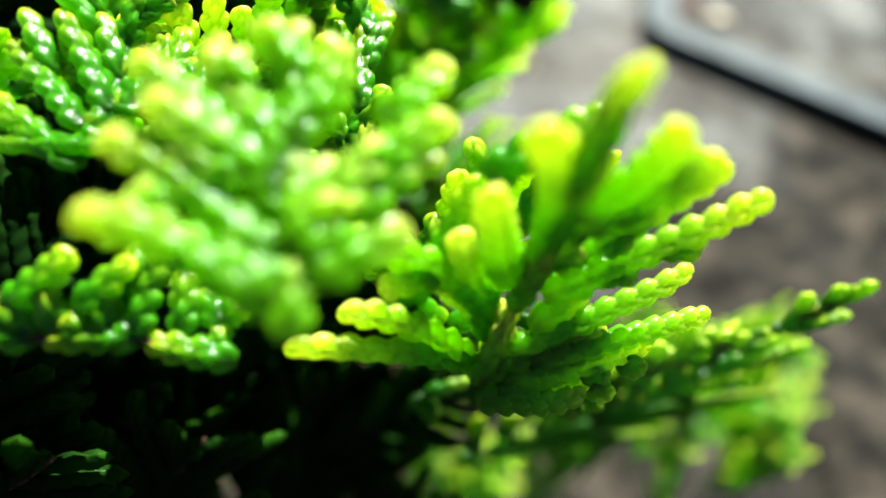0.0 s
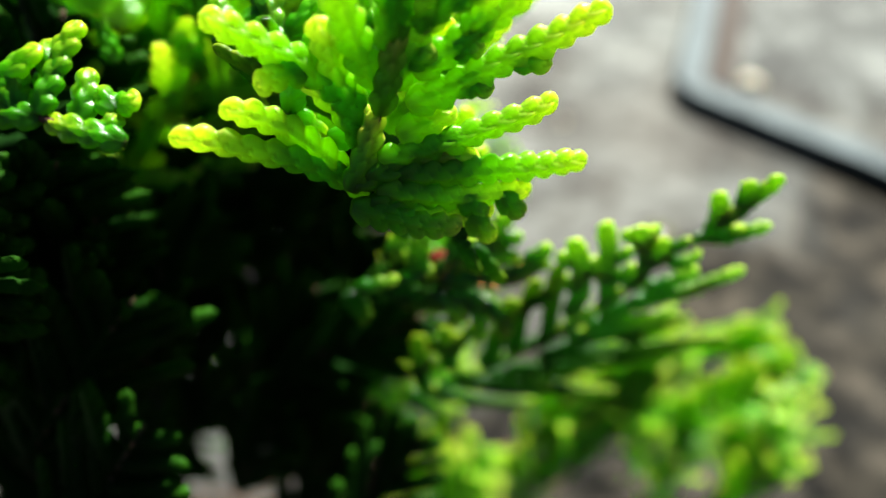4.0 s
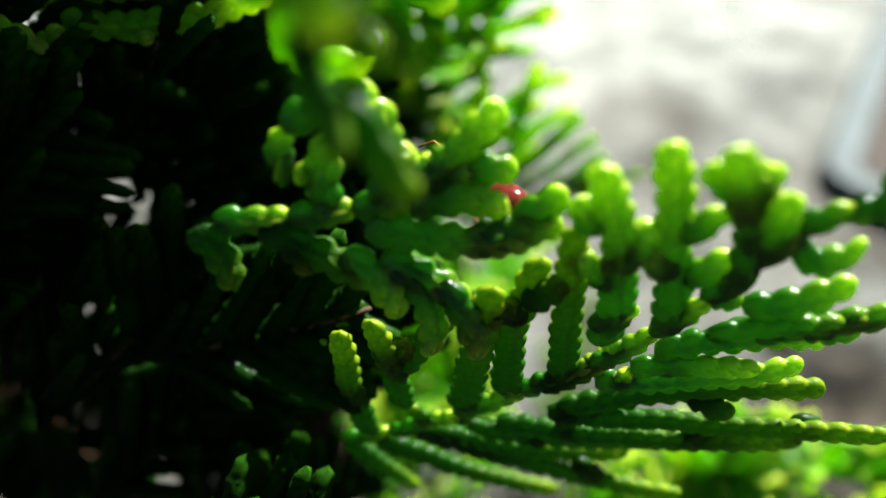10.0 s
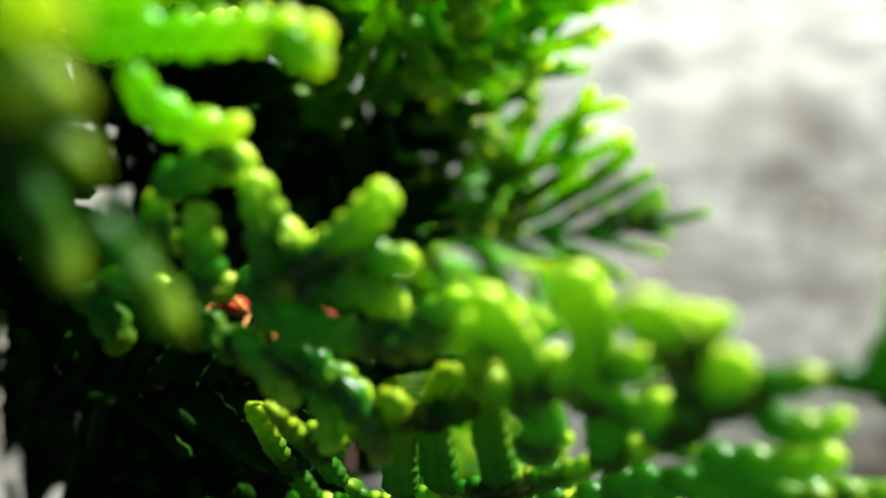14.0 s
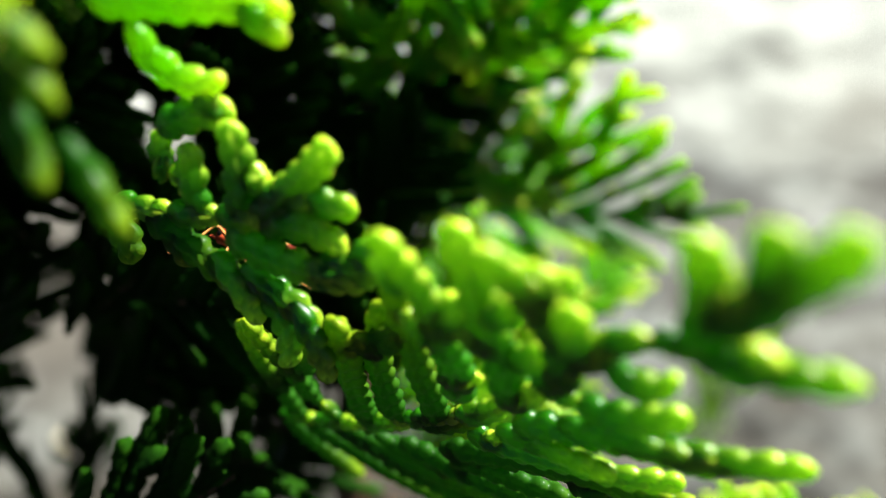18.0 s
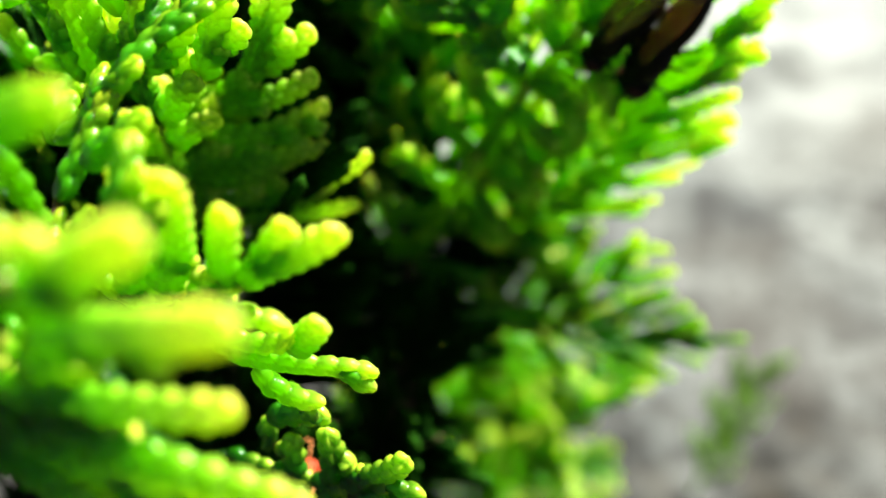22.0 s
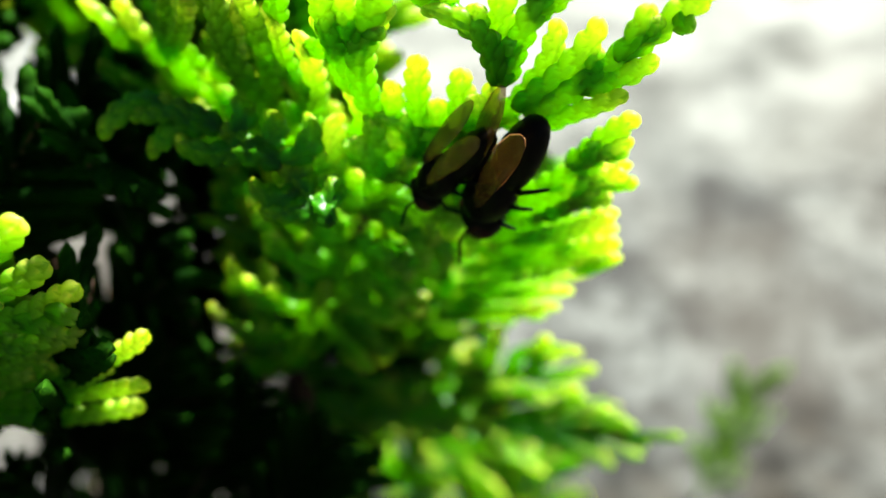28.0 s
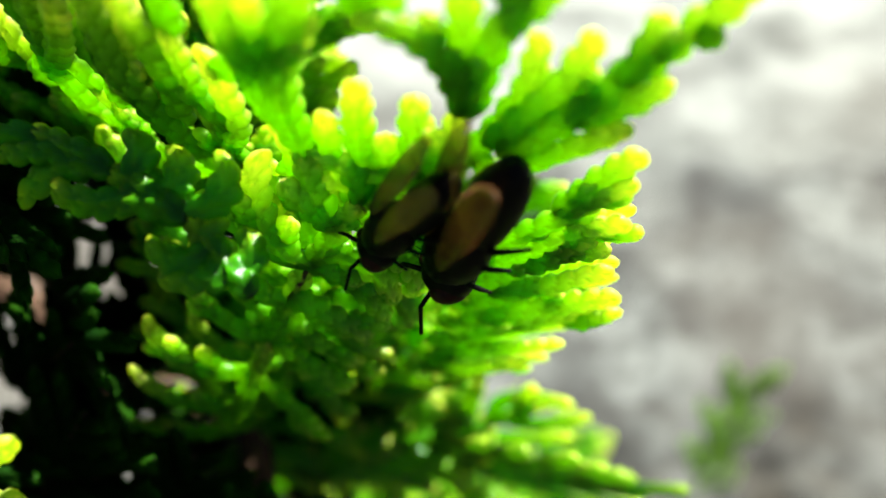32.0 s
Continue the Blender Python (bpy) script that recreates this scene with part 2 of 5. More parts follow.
def branchlet_mesh(name, count, seed, fine=True, bend=0.0):
    """A flat twig of overlapping scale leaves in pairs: count joints along +z, its faces towards +-y."""
    rnd = random.Random(seed)
    sides, rows = {True: (18, 7), "mid": (14, 5), False: (8, 3)}[fine]
    size = [rnd.uniform(0.9, 1.1) for _ in range(4 * count + 8)]
    lean = rnd.uniform(-0.06, 0.06)
    bm = bmesh.new()
    rings, reliefs = [], []
    total = count * rows
    for k in range(total + 1):
        z = k / rows
        end = max(0.0, (z - (count - 1.0)) / 1.0)
        round_off = math.sqrt(max(0.0, 1 - end ** 2.2)) * (1.0 - 0.18 * z / count) * (0.8 + 0.2 * min(1.0, z))
        x0 = bend * ((z / count) ** 2 - z / count) * count + 0.04 * math.sin(z * 1.3 + seed)
        y0 = lean * z * (z / count) + 0.03 * math.sin(z * 0.9 + 2 * seed)
        ring = []
        for q in range(sides):
            a = 2 * math.pi * q / sides
            ca, sa = math.cos(a), math.sin(a)
            relief = 0.0
            r = 1 / math.sqrt((ca / 0.34) ** 2 + (sa / 0.28) ** 2)
            for i in range(max(0, int(z) - 1), min(count, int(z) + 2)):
                for e in (0, 1):
                    d = abs((a - math.pi * e + math.pi) % (2 * math.pi) - math.pi)
                    s = (z - i + 0.12) / 1.2
                    w = 1.15 * (1 - 0.42 * max(0, min(1, s)))
                    if d < w:
                        h = (0.32 + 0.45 * size[4 * i + e] * swell(s)) * math.sqrt(1 - (d / w) ** 2) ** 0.6
                        if h > r:
                            r, relief = h, s
                    d = abs((a - math.pi * (e + 0.5) + math.pi) % (2 * math.pi) - math.pi)
                    s = (z - i - 0.42) / 1.25
                    w = 1.15 * (1 - 0.62 * max(0, min(1, s)))
                    if d < w:
                        gland = 0.12 * math.exp(-((s - 0.5) / 0.1) ** 2 - (d / 0.16) ** 2) if fine else 0
                        h = (0.29 + 0.25 * size[4 * i + 2 + e] * swell(s) + gland) * (1 - (d / w) ** 2) ** 0.3
                        if h > r:
                            r, relief = h, s + 2.5 * gland
            reliefs.append(relief)
            ring.append((x0 + r * ca * round_off, y0 + r * sa * round_off, z))
        rings.append(ring)
    loft(bm, rings)
    me = bpy.data.meshes.new(name)
    bm.to_mesh(me)
    bm.free()
    me.attributes.new("relief", "FLOAT", "POINT").data.foreach_set("value", reliefs)
    for p in me.polygons:
        p.use_smooth = True
    return me


MESHES = {}


def branchlet_for(count, fine, leaf, which, bend):
    key = (count, fine, leaf.name, which, bend)
    if key not in MESHES:
        MESHES[key] = branchlet_mesh("branchlet", count, 7 * count + which, fine, bend)
        MESHES[key].materials.append(leaf)
    return MESHES[key]


def aim(a, b, face):
    """Axes with z from a to b and y as near to face as may be."""
    z = (b - a).normalized()
    x = face.cross(z).normalized()
    y = z.cross(x)
    return Matrix((x, y, z)).transposed().to_4x4()


def twig(parent, a, b, face, leaf, fine=True, pitch=0.62, name="branchlet", girth=1.0, bow=None):
    """One branchlet between two places of the plan, as a part of its spray; bow: how far its middle stands off, in lengths."""
    length = (b - a).length
    count = max(2, min(18, round(length / (pitch * STEP))))
    bend = random.choice((-0.1, 0.0, 0.1)) if bow is None else max(-0.9, min(0.9, round(-4 * bow, 1)))
    ob = new(name, branchlet_for(count, fine, leaf, random.randrange(2), bend))
    k = length / (count + 0.1)
    g = girth * pitch * STEP
    ob.parent = parent
    ob.matrix_basis = Matrix.Translation(a - parent.location) @ aim(a, b, face) @ Matrix.Diagonal((g, g, k, 1))
    return ob


def spray(label, stem, twigs, leaf, fine=True, fork=0.45, pitch=0.62, seed=0, group="sprays of the shrub"):
    """One flat spray: its stem, and branchlets on both sides, some of them forked again."""
    random.seed(seed)
    stem = [plan(*p) for p in stem]
    ends = [(plan(*t[:3]), plan(*t[3:])) for t in twigs]
    cloud = np.array([tuple(p) for e in ends for p in e] + [tuple(p) for p in stem])
    face = Vector(np.linalg.svd(cloud - cloud.mean(0))[2][2].tolist())
    if face.y > 0:
        face = -face
    top = new("conifer_spray")
    top.location = stem[0]
    tagged(top, label, "conifer spray", group)
    bm = bmesh.new()
    tube(bm, [p - stem[0] for p in stem], [STEP * r for r in np.linspace(0.13, 0.10, len(stem)).tolist()], 7)
    part("stem", bm, BARK, top, "thin brown stem")
    grown = []
    for a, b in zip(stem, stem[1:]):
        twig(top, a, b, face, leaf, fine, pitch, girth=1.0)
        grown += [a.lerp(b, k / 8) for k in range(9)]
    ends.sort(key=lambda e: min((e[0] - g).length for g in grown))
    for a, b in ends:
        tilt = (face + Vector([random.uniform(-0.5, 0.5) for _ in range(3)])).normalized()
        near = min(grown, key=lambda g: (a - g).length)
        if (a - near).length > 0.7 * STEP:
            twig(top, near, a, tilt, leaf, fine, pitch, girth=0.85)
            grown += [near.lerp(a, k / 5) for k in range(1, 6)]
        twig(top, a, b, tilt, leaf, fine, pitch)
        grown += [a.lerp(b, k / 8) for k in range(1, 7)]
        length = (b - a).length
        # short side branchlets, alternating, as long as the twig has room for them
        n = int(length / (pitch * STEP * 3.2))
        for i in range(n):
            if random.random() > fork:
                continue
            at = a.lerp(b, (i + 0.7) / (n + 0.9))
            way = (b - a).normalized()
            side = way.cross(tilt).normalized() * (1 if i % 2 else -1)
            reach = STEP * random.uniform(1.3, 2.3) * min(1.3, pitch / 0.62)
            tip = at + (way * 0.8 + side * 0.62).normalized() * reach
            twig(top, at, tip, tilt, leaf, fine, pitch)
    return top


def flat_spray(label, sheet, stem, twigs, leaf, fine=True, fork=0.3, pitch=0.62, girth=1.0, seed=0, shade_share=0.0, group="sprays of the shrub"):
    """A spray grown flat in one gently folded sheet of the plan: stem and branchlets are given by x and z alone.
    The branchlets on the given share of the stem, from its foot, take leaf_shade: shade put into the colour."""
    random.seed(seed)
    c, across, below, above, x0, z0 = sheet

    def on(x, z):
        return plan(x, c + across * (x - x0) + (above if z > z0 else below) * (z - z0), z)

    face = (on(x0 + 1, z0) - on(x0, z0)).cross(on(x0, z0 - 1) - on(x0, z0)).normalized()
    if (LEAN.transposed() @ face).y > 0:
        face = -face
    stem = [on(*p) for p in stem]
    top = new("conifer_spray")
    top.location = stem[0]
    tagged(top, label, "conifer spray", group)
    bm = bmesh.new()
    tube(bm, [p - stem[0] for p in stem], [STEP * r for r in np.linspace(0.12, 0.05, len(stem)).tolist()], 7)
    part("stem", bm, BARK, top, "thin brown stem")
    grown = []
    for a, b in zip(stem, stem[1:]):
        twig(top, a, b + (b - a) * 0.08, face, leaf, fine, pitch, girth=0.85 * girth, bow=0.0)
        grown += [a.lerp(b, k / 8) for k in range(9)]
    ends = [(on(*t[:2]), on(*t[2:4]), t[4]) for t in twigs]
    ends.sort(key=lambda e: min((e[0] - g).length for g in grown))
    shade_end = stem[0].lerp(stem[-1], shade_share)
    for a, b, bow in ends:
        tip_leaf = LEAF_SHADE if shade_share and (a - stem[0]).dot(stem[-1] - stem[0]) < (shade_end - stem[0]).dot(stem[-1] - stem[0]) else leaf
        tilt = (face + Vector([random.uniform(-0.3, 0.3) for _ in range(3)])).normalized()
        off = face * STEP * random.uniform(-0.25, 0.25)
        near = min(grown, key=lambda g: (a - g).length)
        gap = (a - near).length
        if 0.7 * STEP < gap:
            twig(top, near, a, tilt, tip_leaf, fine, pitch, girth=0.8 * girth, bow=0.0)
            grown += [near.lerp(a, k / 5) for k in range(1, 6)]
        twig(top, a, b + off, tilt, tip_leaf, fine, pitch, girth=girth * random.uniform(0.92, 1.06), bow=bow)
        way, length = (b - a).normalized(), (b - a).length
        side = tilt.cross(way).normalized()
        path = [a.lerp(b, k / 8) + side * 4 * bow * length * (k / 8) * (1 - k / 8) for k in range(1, 8)]
        grown += path
        # short side branchlets, alternating, where the twig has room for them
        for i, at in enumerate(path[1:6]):
            if length > 3.0 * STEP and random.random() < fork * 0.5:
                reach = STEP * random.uniform(0.9, 1.7) * min(1.3, pitch / 0.62)
                twig(top, at, at + (way * 0.85 + side * (0.55 if i % 2 else -0.55)).normalized() * reach, tilt, tip_leaf, fine, pitch, girth=0.9 * girth, bow=0.0)
    return top


def frond(label, leaf, seed, pairs=8, fine=False, group="inner sprays of the shrub"):
    """A feather-shaped spray, 9 plan steps long, growing along +z with its faces towards +-y; to be copied."""
    random.seed(seed)
    top = new("conifer_spray")
    tagged(top, label, "conifer spray", group)
    bend = random.uniform(-0.8, 0.8)
    stem = [Vector((bend * (k / 6) ** 2, random.uniform(-0.15, 0.15), 9.0 * k / 6)) * STEP for k in range(7)]
    bm = bmesh.new()
    tube(bm, stem, [STEP * r for r in np.linspace(0.13, 0.08, 7).tolist()], 6)
    part("stem", bm, BARK, top, "thin brown stem")
    face = Vector((0, -1, 0))
    twig(top, stem[3], stem[6], face, leaf, fine, 0.66)
    twig(top, stem[0], stem[3], face, leaf, fine, 0.66)
    for i in range(2 * pairs):
        f = (i + 0.6) / (2 * pairs + 1)
        at = stem[0].lerp(stem[6], f) + Vector((bend * f * f - bend * f, 0, 0)) * STEP
        side = 1 if i % 2 else -1
        reach = (4.6 * math.sin(math.pi * (0.16 + 0.8 * f)) + 0.5) * random.uniform(0.8, 1.15)
        way = Vector((side * random.uniform(0.62, 0.85), random.uniform(-0.22, 0.22), 0.85)).normalized()
        tip = at + way * reach * STEP
        tilt = Vector((random.uniform(-0.4, 0.4), -1, random.uniform(-0.4, 0.4))).normalized()
        twig(top, at, tip, tilt, leaf, fine, 0.66)
        if reach > 3.0 and i % 3 == 0:
            mid = at.lerp(tip, 0.5)
            twig(top, mid, mid + (way + Vector((0, 0, 0.9))).normalized() * 1.6 * STEP, tilt, leaf, fine, 0.66)
    return top


# ---- ground ----
bm = bmesh.new()
size = 60.0
bmesh.ops.create_grid(bm, x_segments=60, y_segments=60, size=size)
ground = part("ground", bm, CONCRETE, None)
ground.location = (0, 0, GROUND)
tagged(ground, "worn grey concrete ground, sunlit, with brown dirt stains", "ground", kind="structure")

SPRAYS = {}
SPRAYS["low_left"] = (
    [(-10.7, 16.5, 5.2), (-12.9, 16.5, 5.9), (-15.2, 16.5, 6.1), (-17.3, 16.7, 6.3)],
    [
        (-15.8, 16.6, 6.9, -14.0, 16.4, 8.1),
        (-14.3, 16.5, 6.7, -12.7, 16.6, 7.8),
        (-13.0, 16.5, 6.0, -12.0, 16.9, 8.7),
        (-12.0, 16.7, 5.8, -11.9, 17.3, 7.4),
        (-14.7, 16.5, 6.2, -14.9, 16.4, 7.5),
        (-13.5, 16.5, 6.1, -13.5, 16.6, 7.4),
        (-15.2, 16.5, 6.1, -16.1, 16.6, 7.2),
        (-11.0, 16.8, 6.1, -11.8, 17.2, 6.8),
        (-11.1, 16.9, 6.2, -10.3, 16.8, 6.5),
        (-14.1, 16.5, 6.0, -14.4, 16.5, 6.7),
    ])
SPRAYS["back_top"] = (
    [(-6.5, 19.4, 5.3), (-7.3, 19.9, 7.9), (-7.4, 20.5, 11.2), (-7.2, 22.1, 14.2)],
    [
        (-4.5, 19.0, 7.5, -3.4, 18.7, 9.7),
        (-3.4, 18.7, 7.5, -2.4, 18.6, 9.3),
        (-5.9, 19.4, 6.6, -5.5, 19.4, 8.3),
        (-6.8, 19.6, 6.1, -6.6, 19.6, 7.2),
        (-8.1, 20.6, 10.2, -6.5, 20.5, 11.9),
        (-7.3, 21.2, 12.5, -6.3, 22.3, 14.5),
        (-7.8, 21.3, 12.6, -8.1, 22.0, 14.2),
        (-7.3, 22.0, 13.6, -7.5, 22.2, 15.7),
        (-6.9, 20.0, 9.0, -5.0, 19.9, 10.7),
        (-8.9, 20.5, 9.1, -9.4, 21.0, 10.6),
        (-7.4, 20.3, 9.5, -8.7, 21.1, 11.6),
    ])
SPRAYS["back_left"] = (
    [(-14.1, 24.2, 9.2), (-14.7, 23.6, 12.0), (-15.3, 23.5, 14.2), (-15.6, 23.4, 16.7)],
    [
        (-12.9, 18.9, 11.3, -12.2, 21.1, 13.8),
        (-13.7, 19.5, 12.2, -14.1, 20.2, 14.2),
        (-13.7, 18.7, 11.3, -15.1, 19.8, 14.1),
        (-14.3, 18.3, 10.9, -16.2, 19.5, 13.5),
        (-13.2, 18.8, 11.3, -13.4, 20.3, 13.2),
        (-12.0, 17.6, 10.1, -11.4, 21.2, 13.3),
        (-14.2, 19.9, 13.5, -15.3, 20.0, 15.0),
        (-14.3, 17.9, 10.0, -17.0, 19.0, 12.2),
        (-12.5, 19.1, 11.3, -12.7, 20.9, 13.6),
        (-13.7, 20.1, 13.2, -12.9, 20.6, 15.4),
        (-13.5, 18.0, 10.4, -17.2, 18.6, 10.9),
        (-15.1, 19.2, 12.4, -16.0, 19.7, 14.2),
    ])
SPRAYS["near_droop"] = (
    [(-2.2, 19.1, 4.5), (-2.1, 19.5, 4.1), (-1.7, 20.1, 3.5), (-1.5, 20.7, 2.8), (-1.3, 21.1, 2.3)],
    [
        (-1.6, 20.0, 3.5, -0.2, 21.2, 2.5),
        (-1.9, 19.8, 3.8, -0.3, 20.9, 3.3),
        (-1.6, 20.9, 2.5, -0.7, 21.8, 1.0),
        (-1.0, 21.8, 2.0, 0.3, 22.8, 0.6),
        (-8.7, 18.3, 8.5, -6.6, 20.1, 6.2),
    ])


# sprays that lie in one sheet: (y at x0, z0; slope across, below, above; x0, z0), then x and z of the stem and of each branchlet with its bow
FLAT = {}
FLAT["side_frond"] = dict(
    sheet=(28.4, 0.15, -1.30, -1.30, 5.0, 0.0),
    stem=[(-3.6, -6.8), (-1.8, -6.2), (0.5, -5.0), (2.5, -3.8), (4.5, -2.6), (5.9, -1.4), (6.8, -0.3), (7.6, 0.6), (8.2, 1.4), (8.9, 2.0)],
    twigs=[
        (7.4, -0.1, 5.7, 2.9, -0.07),
        (6.8, 1.5, 6.8, 2.5, 0.00),
        (7.4, 0.9, 7.5, 2.2, 0.00),
        (7.8, 0.8, 8.4, 1.7, 0.00),
        (6.3, -1.2, 5.0, 2.5, 0.01),
        (5.8, 0.9, 6.4, 1.7, 0.00),
        (6.2, 0.0, 7.1, 0.8, 0.00),
        (4.6, -1.8, 3.5, 2.2, -0.04),
        (4.3, 0.2, 5.1, 1.2, 0.00),
        (3.8, 0.9, 3.1, 1.5, 0.00),
        (4.2, -1.4, 5.3, -0.7, 0.00),
        (3.7, -3.4, 3.3, 0.9, 0.00),
        (2.2, -3.9, 2.7, -0.1, 0.04),
    ])
FLAT["side_frond"]["twigs"] += [
    (0.7, -4.7, 1.5, -0.5, -0.00),
    (7.8, -0.4, 10.1, 0.6, -0.04),
    (7.3, -1.2, 11.6, -0.3, 0.07),
    (6.1, -1.9, 10.7, -1.2, 0.07),
    (4.7, -3.1, 10.6, -2.0, -0.03),
    (3.8, -4.3, 11.7, -2.7, 0.04),
    (3.5, -4.5, 13.7, -3.2, -0.02),
    (1.9, -5.2, 11.6, -4.0, -0.05),
    (0.9, -5.4, 8.9, -5.1, -0.10),
    (-0.6, -6.0, 9.0, -7.3, -0.05),
    (-2.3, -6.5, 4.8, -9.2, -0.03),
    (-3.4, -6.9, -1.1, -9.3, 0.00),
    (-1.0, -5.8, 6.9, -6.4, -0.06),
]
FLAT["side_frond"]["twigs"] += [
    (-1.2, -4.9, -1.7, -1.6, 0.01),
    (-1.3, -3.6, 0.3, -1.7, 0.00),
    (-2.5, -6.3, -2.9, -2.6, 0.02),
    (5.6, -2.5, 9.0, -1.7, 0.02),
    (2.9, -3.5, 5.0, -2.2, -0.09),
    (8.1, 1.1, 9.7, 1.4, -0.25),
    (9.6, 1.8, 9.1, 3.7, -0.10),
    (9.8, 2.5, 11.1, 4.6, -0.05),
    (9.8, 1.8, 12.3, 2.6, -0.01),
    (8.5, -1.1, 12.6, 0.4, 0.00),
    (10.1, 2.8, 9.9, 3.3, 0.00),
    (10.6, 2.2, 10.7, 2.6, 0.00),
]
FLAT["small_fork"] = dict(
    sheet=(27.3, 0.10, -0.50, -0.50, 0.0, 1.5),
    stem=[(-5.6, 0.1), (-3.7, 0.4), (-2.1, 0.8), (-0.7, 1.2)],
    twigs=[
        (-0.9, 1.1, 1.3, 3.6, -0.02),
        (0.6, 2.0, 1.9, 2.1, 0.00),
        (-2.7, 0.7, -2.6, 2.6, 0.09),
        (-1.4, 1.0, -1.5, 3.4, -0.04),
        (-1.2, 1.9, -0.6, 2.3, 0.00),
        (-3.8, 2.5, -1.5, 3.4, 0.04),
        (-2.2, 3.2, -2.1, 3.8, 0.00),
        (-1.8, 0.4, 2.4, 0.6, -0.02),
        (-0.7, 1.1, 1.8, 1.1, 0.10),
        (-4.4, 0.2, -1.6, -1.0, -0.00),
    ])
FLAT["small_fork"]["twigs"] += [
    (1.9, 1.0, 3.0, 2.0, -0.07),
    (-1.4, -0.3, 1.0, -1.3, 0.05),
    (-3.6, 1.5, -4.0, 1.6, 0.00),
    (0.7, 0.3, 3.1, 1.1, 0.03),
    (-0.6, 1.4, -0.2, 2.3, -0.09),
    (-6.1, -0.1, -5.2, -1.6, 0.11),
    (-0.9, -0.4, 0.1, -2.8, 0.09),
    (-2.3, -0.2, -0.8, -1.8, 0.07),
    (0.1, -0.7, 1.3, -2.8, 0.11),
]
FLAT["fly_spray"] = dict(
    sheet=(33.9, 0.65, -1.55, -1.00, 0.0, 21.5),
    stem=[(-4.5, 12.4), (-2.4, 15.6), (-0.7, 18.2), (0.9, 20.4), (1.7, 22.0)],
    twigs=[
        (1.8, 22.1, 0.1, 23.6, -0.19),
        (1.1, 23.2, 0.8, 24.4, 0.19),
        (0.2, 23.5, -0.8, 24.0, -0.10),
        (2.0, 22.2, 3.7, 25.6, 0.03),
        (1.9, 22.1, 2.1, 24.6, 0.01),
        (1.4, 20.9, 3.6, 24.0, -0.09),
        (2.3, 21.6, 4.6, 24.4, -0.07),
        (2.6, 21.5, 7.4, 25.9, -0.02),
        (5.1, 23.6, 5.8, 25.1, 0.00),
        (4.0, 22.6, 6.2, 23.9, -0.03),
        (2.6, 21.1, 5.4, 23.1, -0.01),
    ])
FLAT["fly_spray"]["twigs"] += [
    (3.7, 20.5, 5.8, 22.4, 0.00),
    (6.3, 24.7, 6.9, 25.0, 0.00),
    (4.3, 23.0, 4.4, 23.7, 0.00),
    (0.7, 20.5, -2.3, 19.6, -0.07),
    (-1.7, 20.2, -1.0, 21.5, 0.00),
    (-0.9, 20.2, -0.2, 22.4, 0.00),
    (0.4, 20.5, 0.9, 22.2, 0.00),
    (-0.3, 20.4, 0.1, 21.3, 0.00),
    (0.9, 20.7, 1.3, 21.8, 0.00),
    (1.7, 18.9, 5.7, 21.8, -0.01),
    (1.2, 18.1, 5.6, 20.9, 0.02),
]
FLAT["fly_spray"]["twigs"] += [
    (0.5, 17.0, 5.5, 20.2, 0.03),
    (-0.1, 16.2, 5.2, 19.3, 0.01),
    (-0.8, 15.3, 5.4, 18.6, -0.00),
    (-1.6, 14.1, 5.2, 17.8, 0.00),
    (-2.4, 13.2, 3.5, 15.6, 0.05),
    (-3.5, 12.1, 2.1, 14.4, -0.08),
    (-4.6, 11.1, -1.9, 11.7, -0.11),
    (-5.9, 9.1, -3.0, 9.7, -0.15),
    (2.5, 18.5, 4.7, 20.2, -0.02),
    (1.3, 17.3, 3.7, 18.0, 0.13),
    (3.6, 16.6, 5.4, 18.0, 0.01),
]
FLAT["fly_spray_inner"] = dict(
    sheet=(34.6, 0.60, -0.90, -0.90, 0.0, 21.5),
    stem=[(-7.4, 9.2), (-5.0, 13.5), (-2.8, 17.1), (-1.1, 19.3), (0.6, 20.7)],
    twigs=[
        (-1.9, 18.4, -2.9, 19.5, -0.00),
        (-3.1, 16.9, -4.4, 19.0, 0.19),
        (-2.4, 17.7, -0.6, 16.4, 0.13),
        (-4.0, 15.3, -5.8, 17.2, 0.07),
        (-3.7, 15.8, -1.5, 14.9, -0.02),
        (-5.0, 13.5, -6.9, 15.9, 0.22),
        (-4.8, 13.6, -2.8, 12.1, 0.00),
        (-6.0, 11.8, -8.8, 13.3, 0.25),
        (-5.9, 11.6, -4.7, 8.8, 0.11),
    ])
FLAT["fly_spray_inner"]["twigs"] += [
    (-1.1, 19.3, -2.1, 20.5, -0.24),
    (-0.4, 19.9, 0.7, 18.0, -0.00),
    (-1.5, 18.9, 0.0, 17.0, 0.16),
    (-7.0, 10.0, -10.4, 10.7, 0.25),
    (-4.0, 15.0, -2.1, 13.4, -0.15),
    (-2.8, 17.1, -1.0, 15.5, 0.08),
    (-8.1, 8.3, -12.9, 6.6, 0.13),
    (-1.9, 18.4, -2.2, 20.5, 0.02),
    (-2.9, 16.9, -3.3, 19.9, 0.16),
]
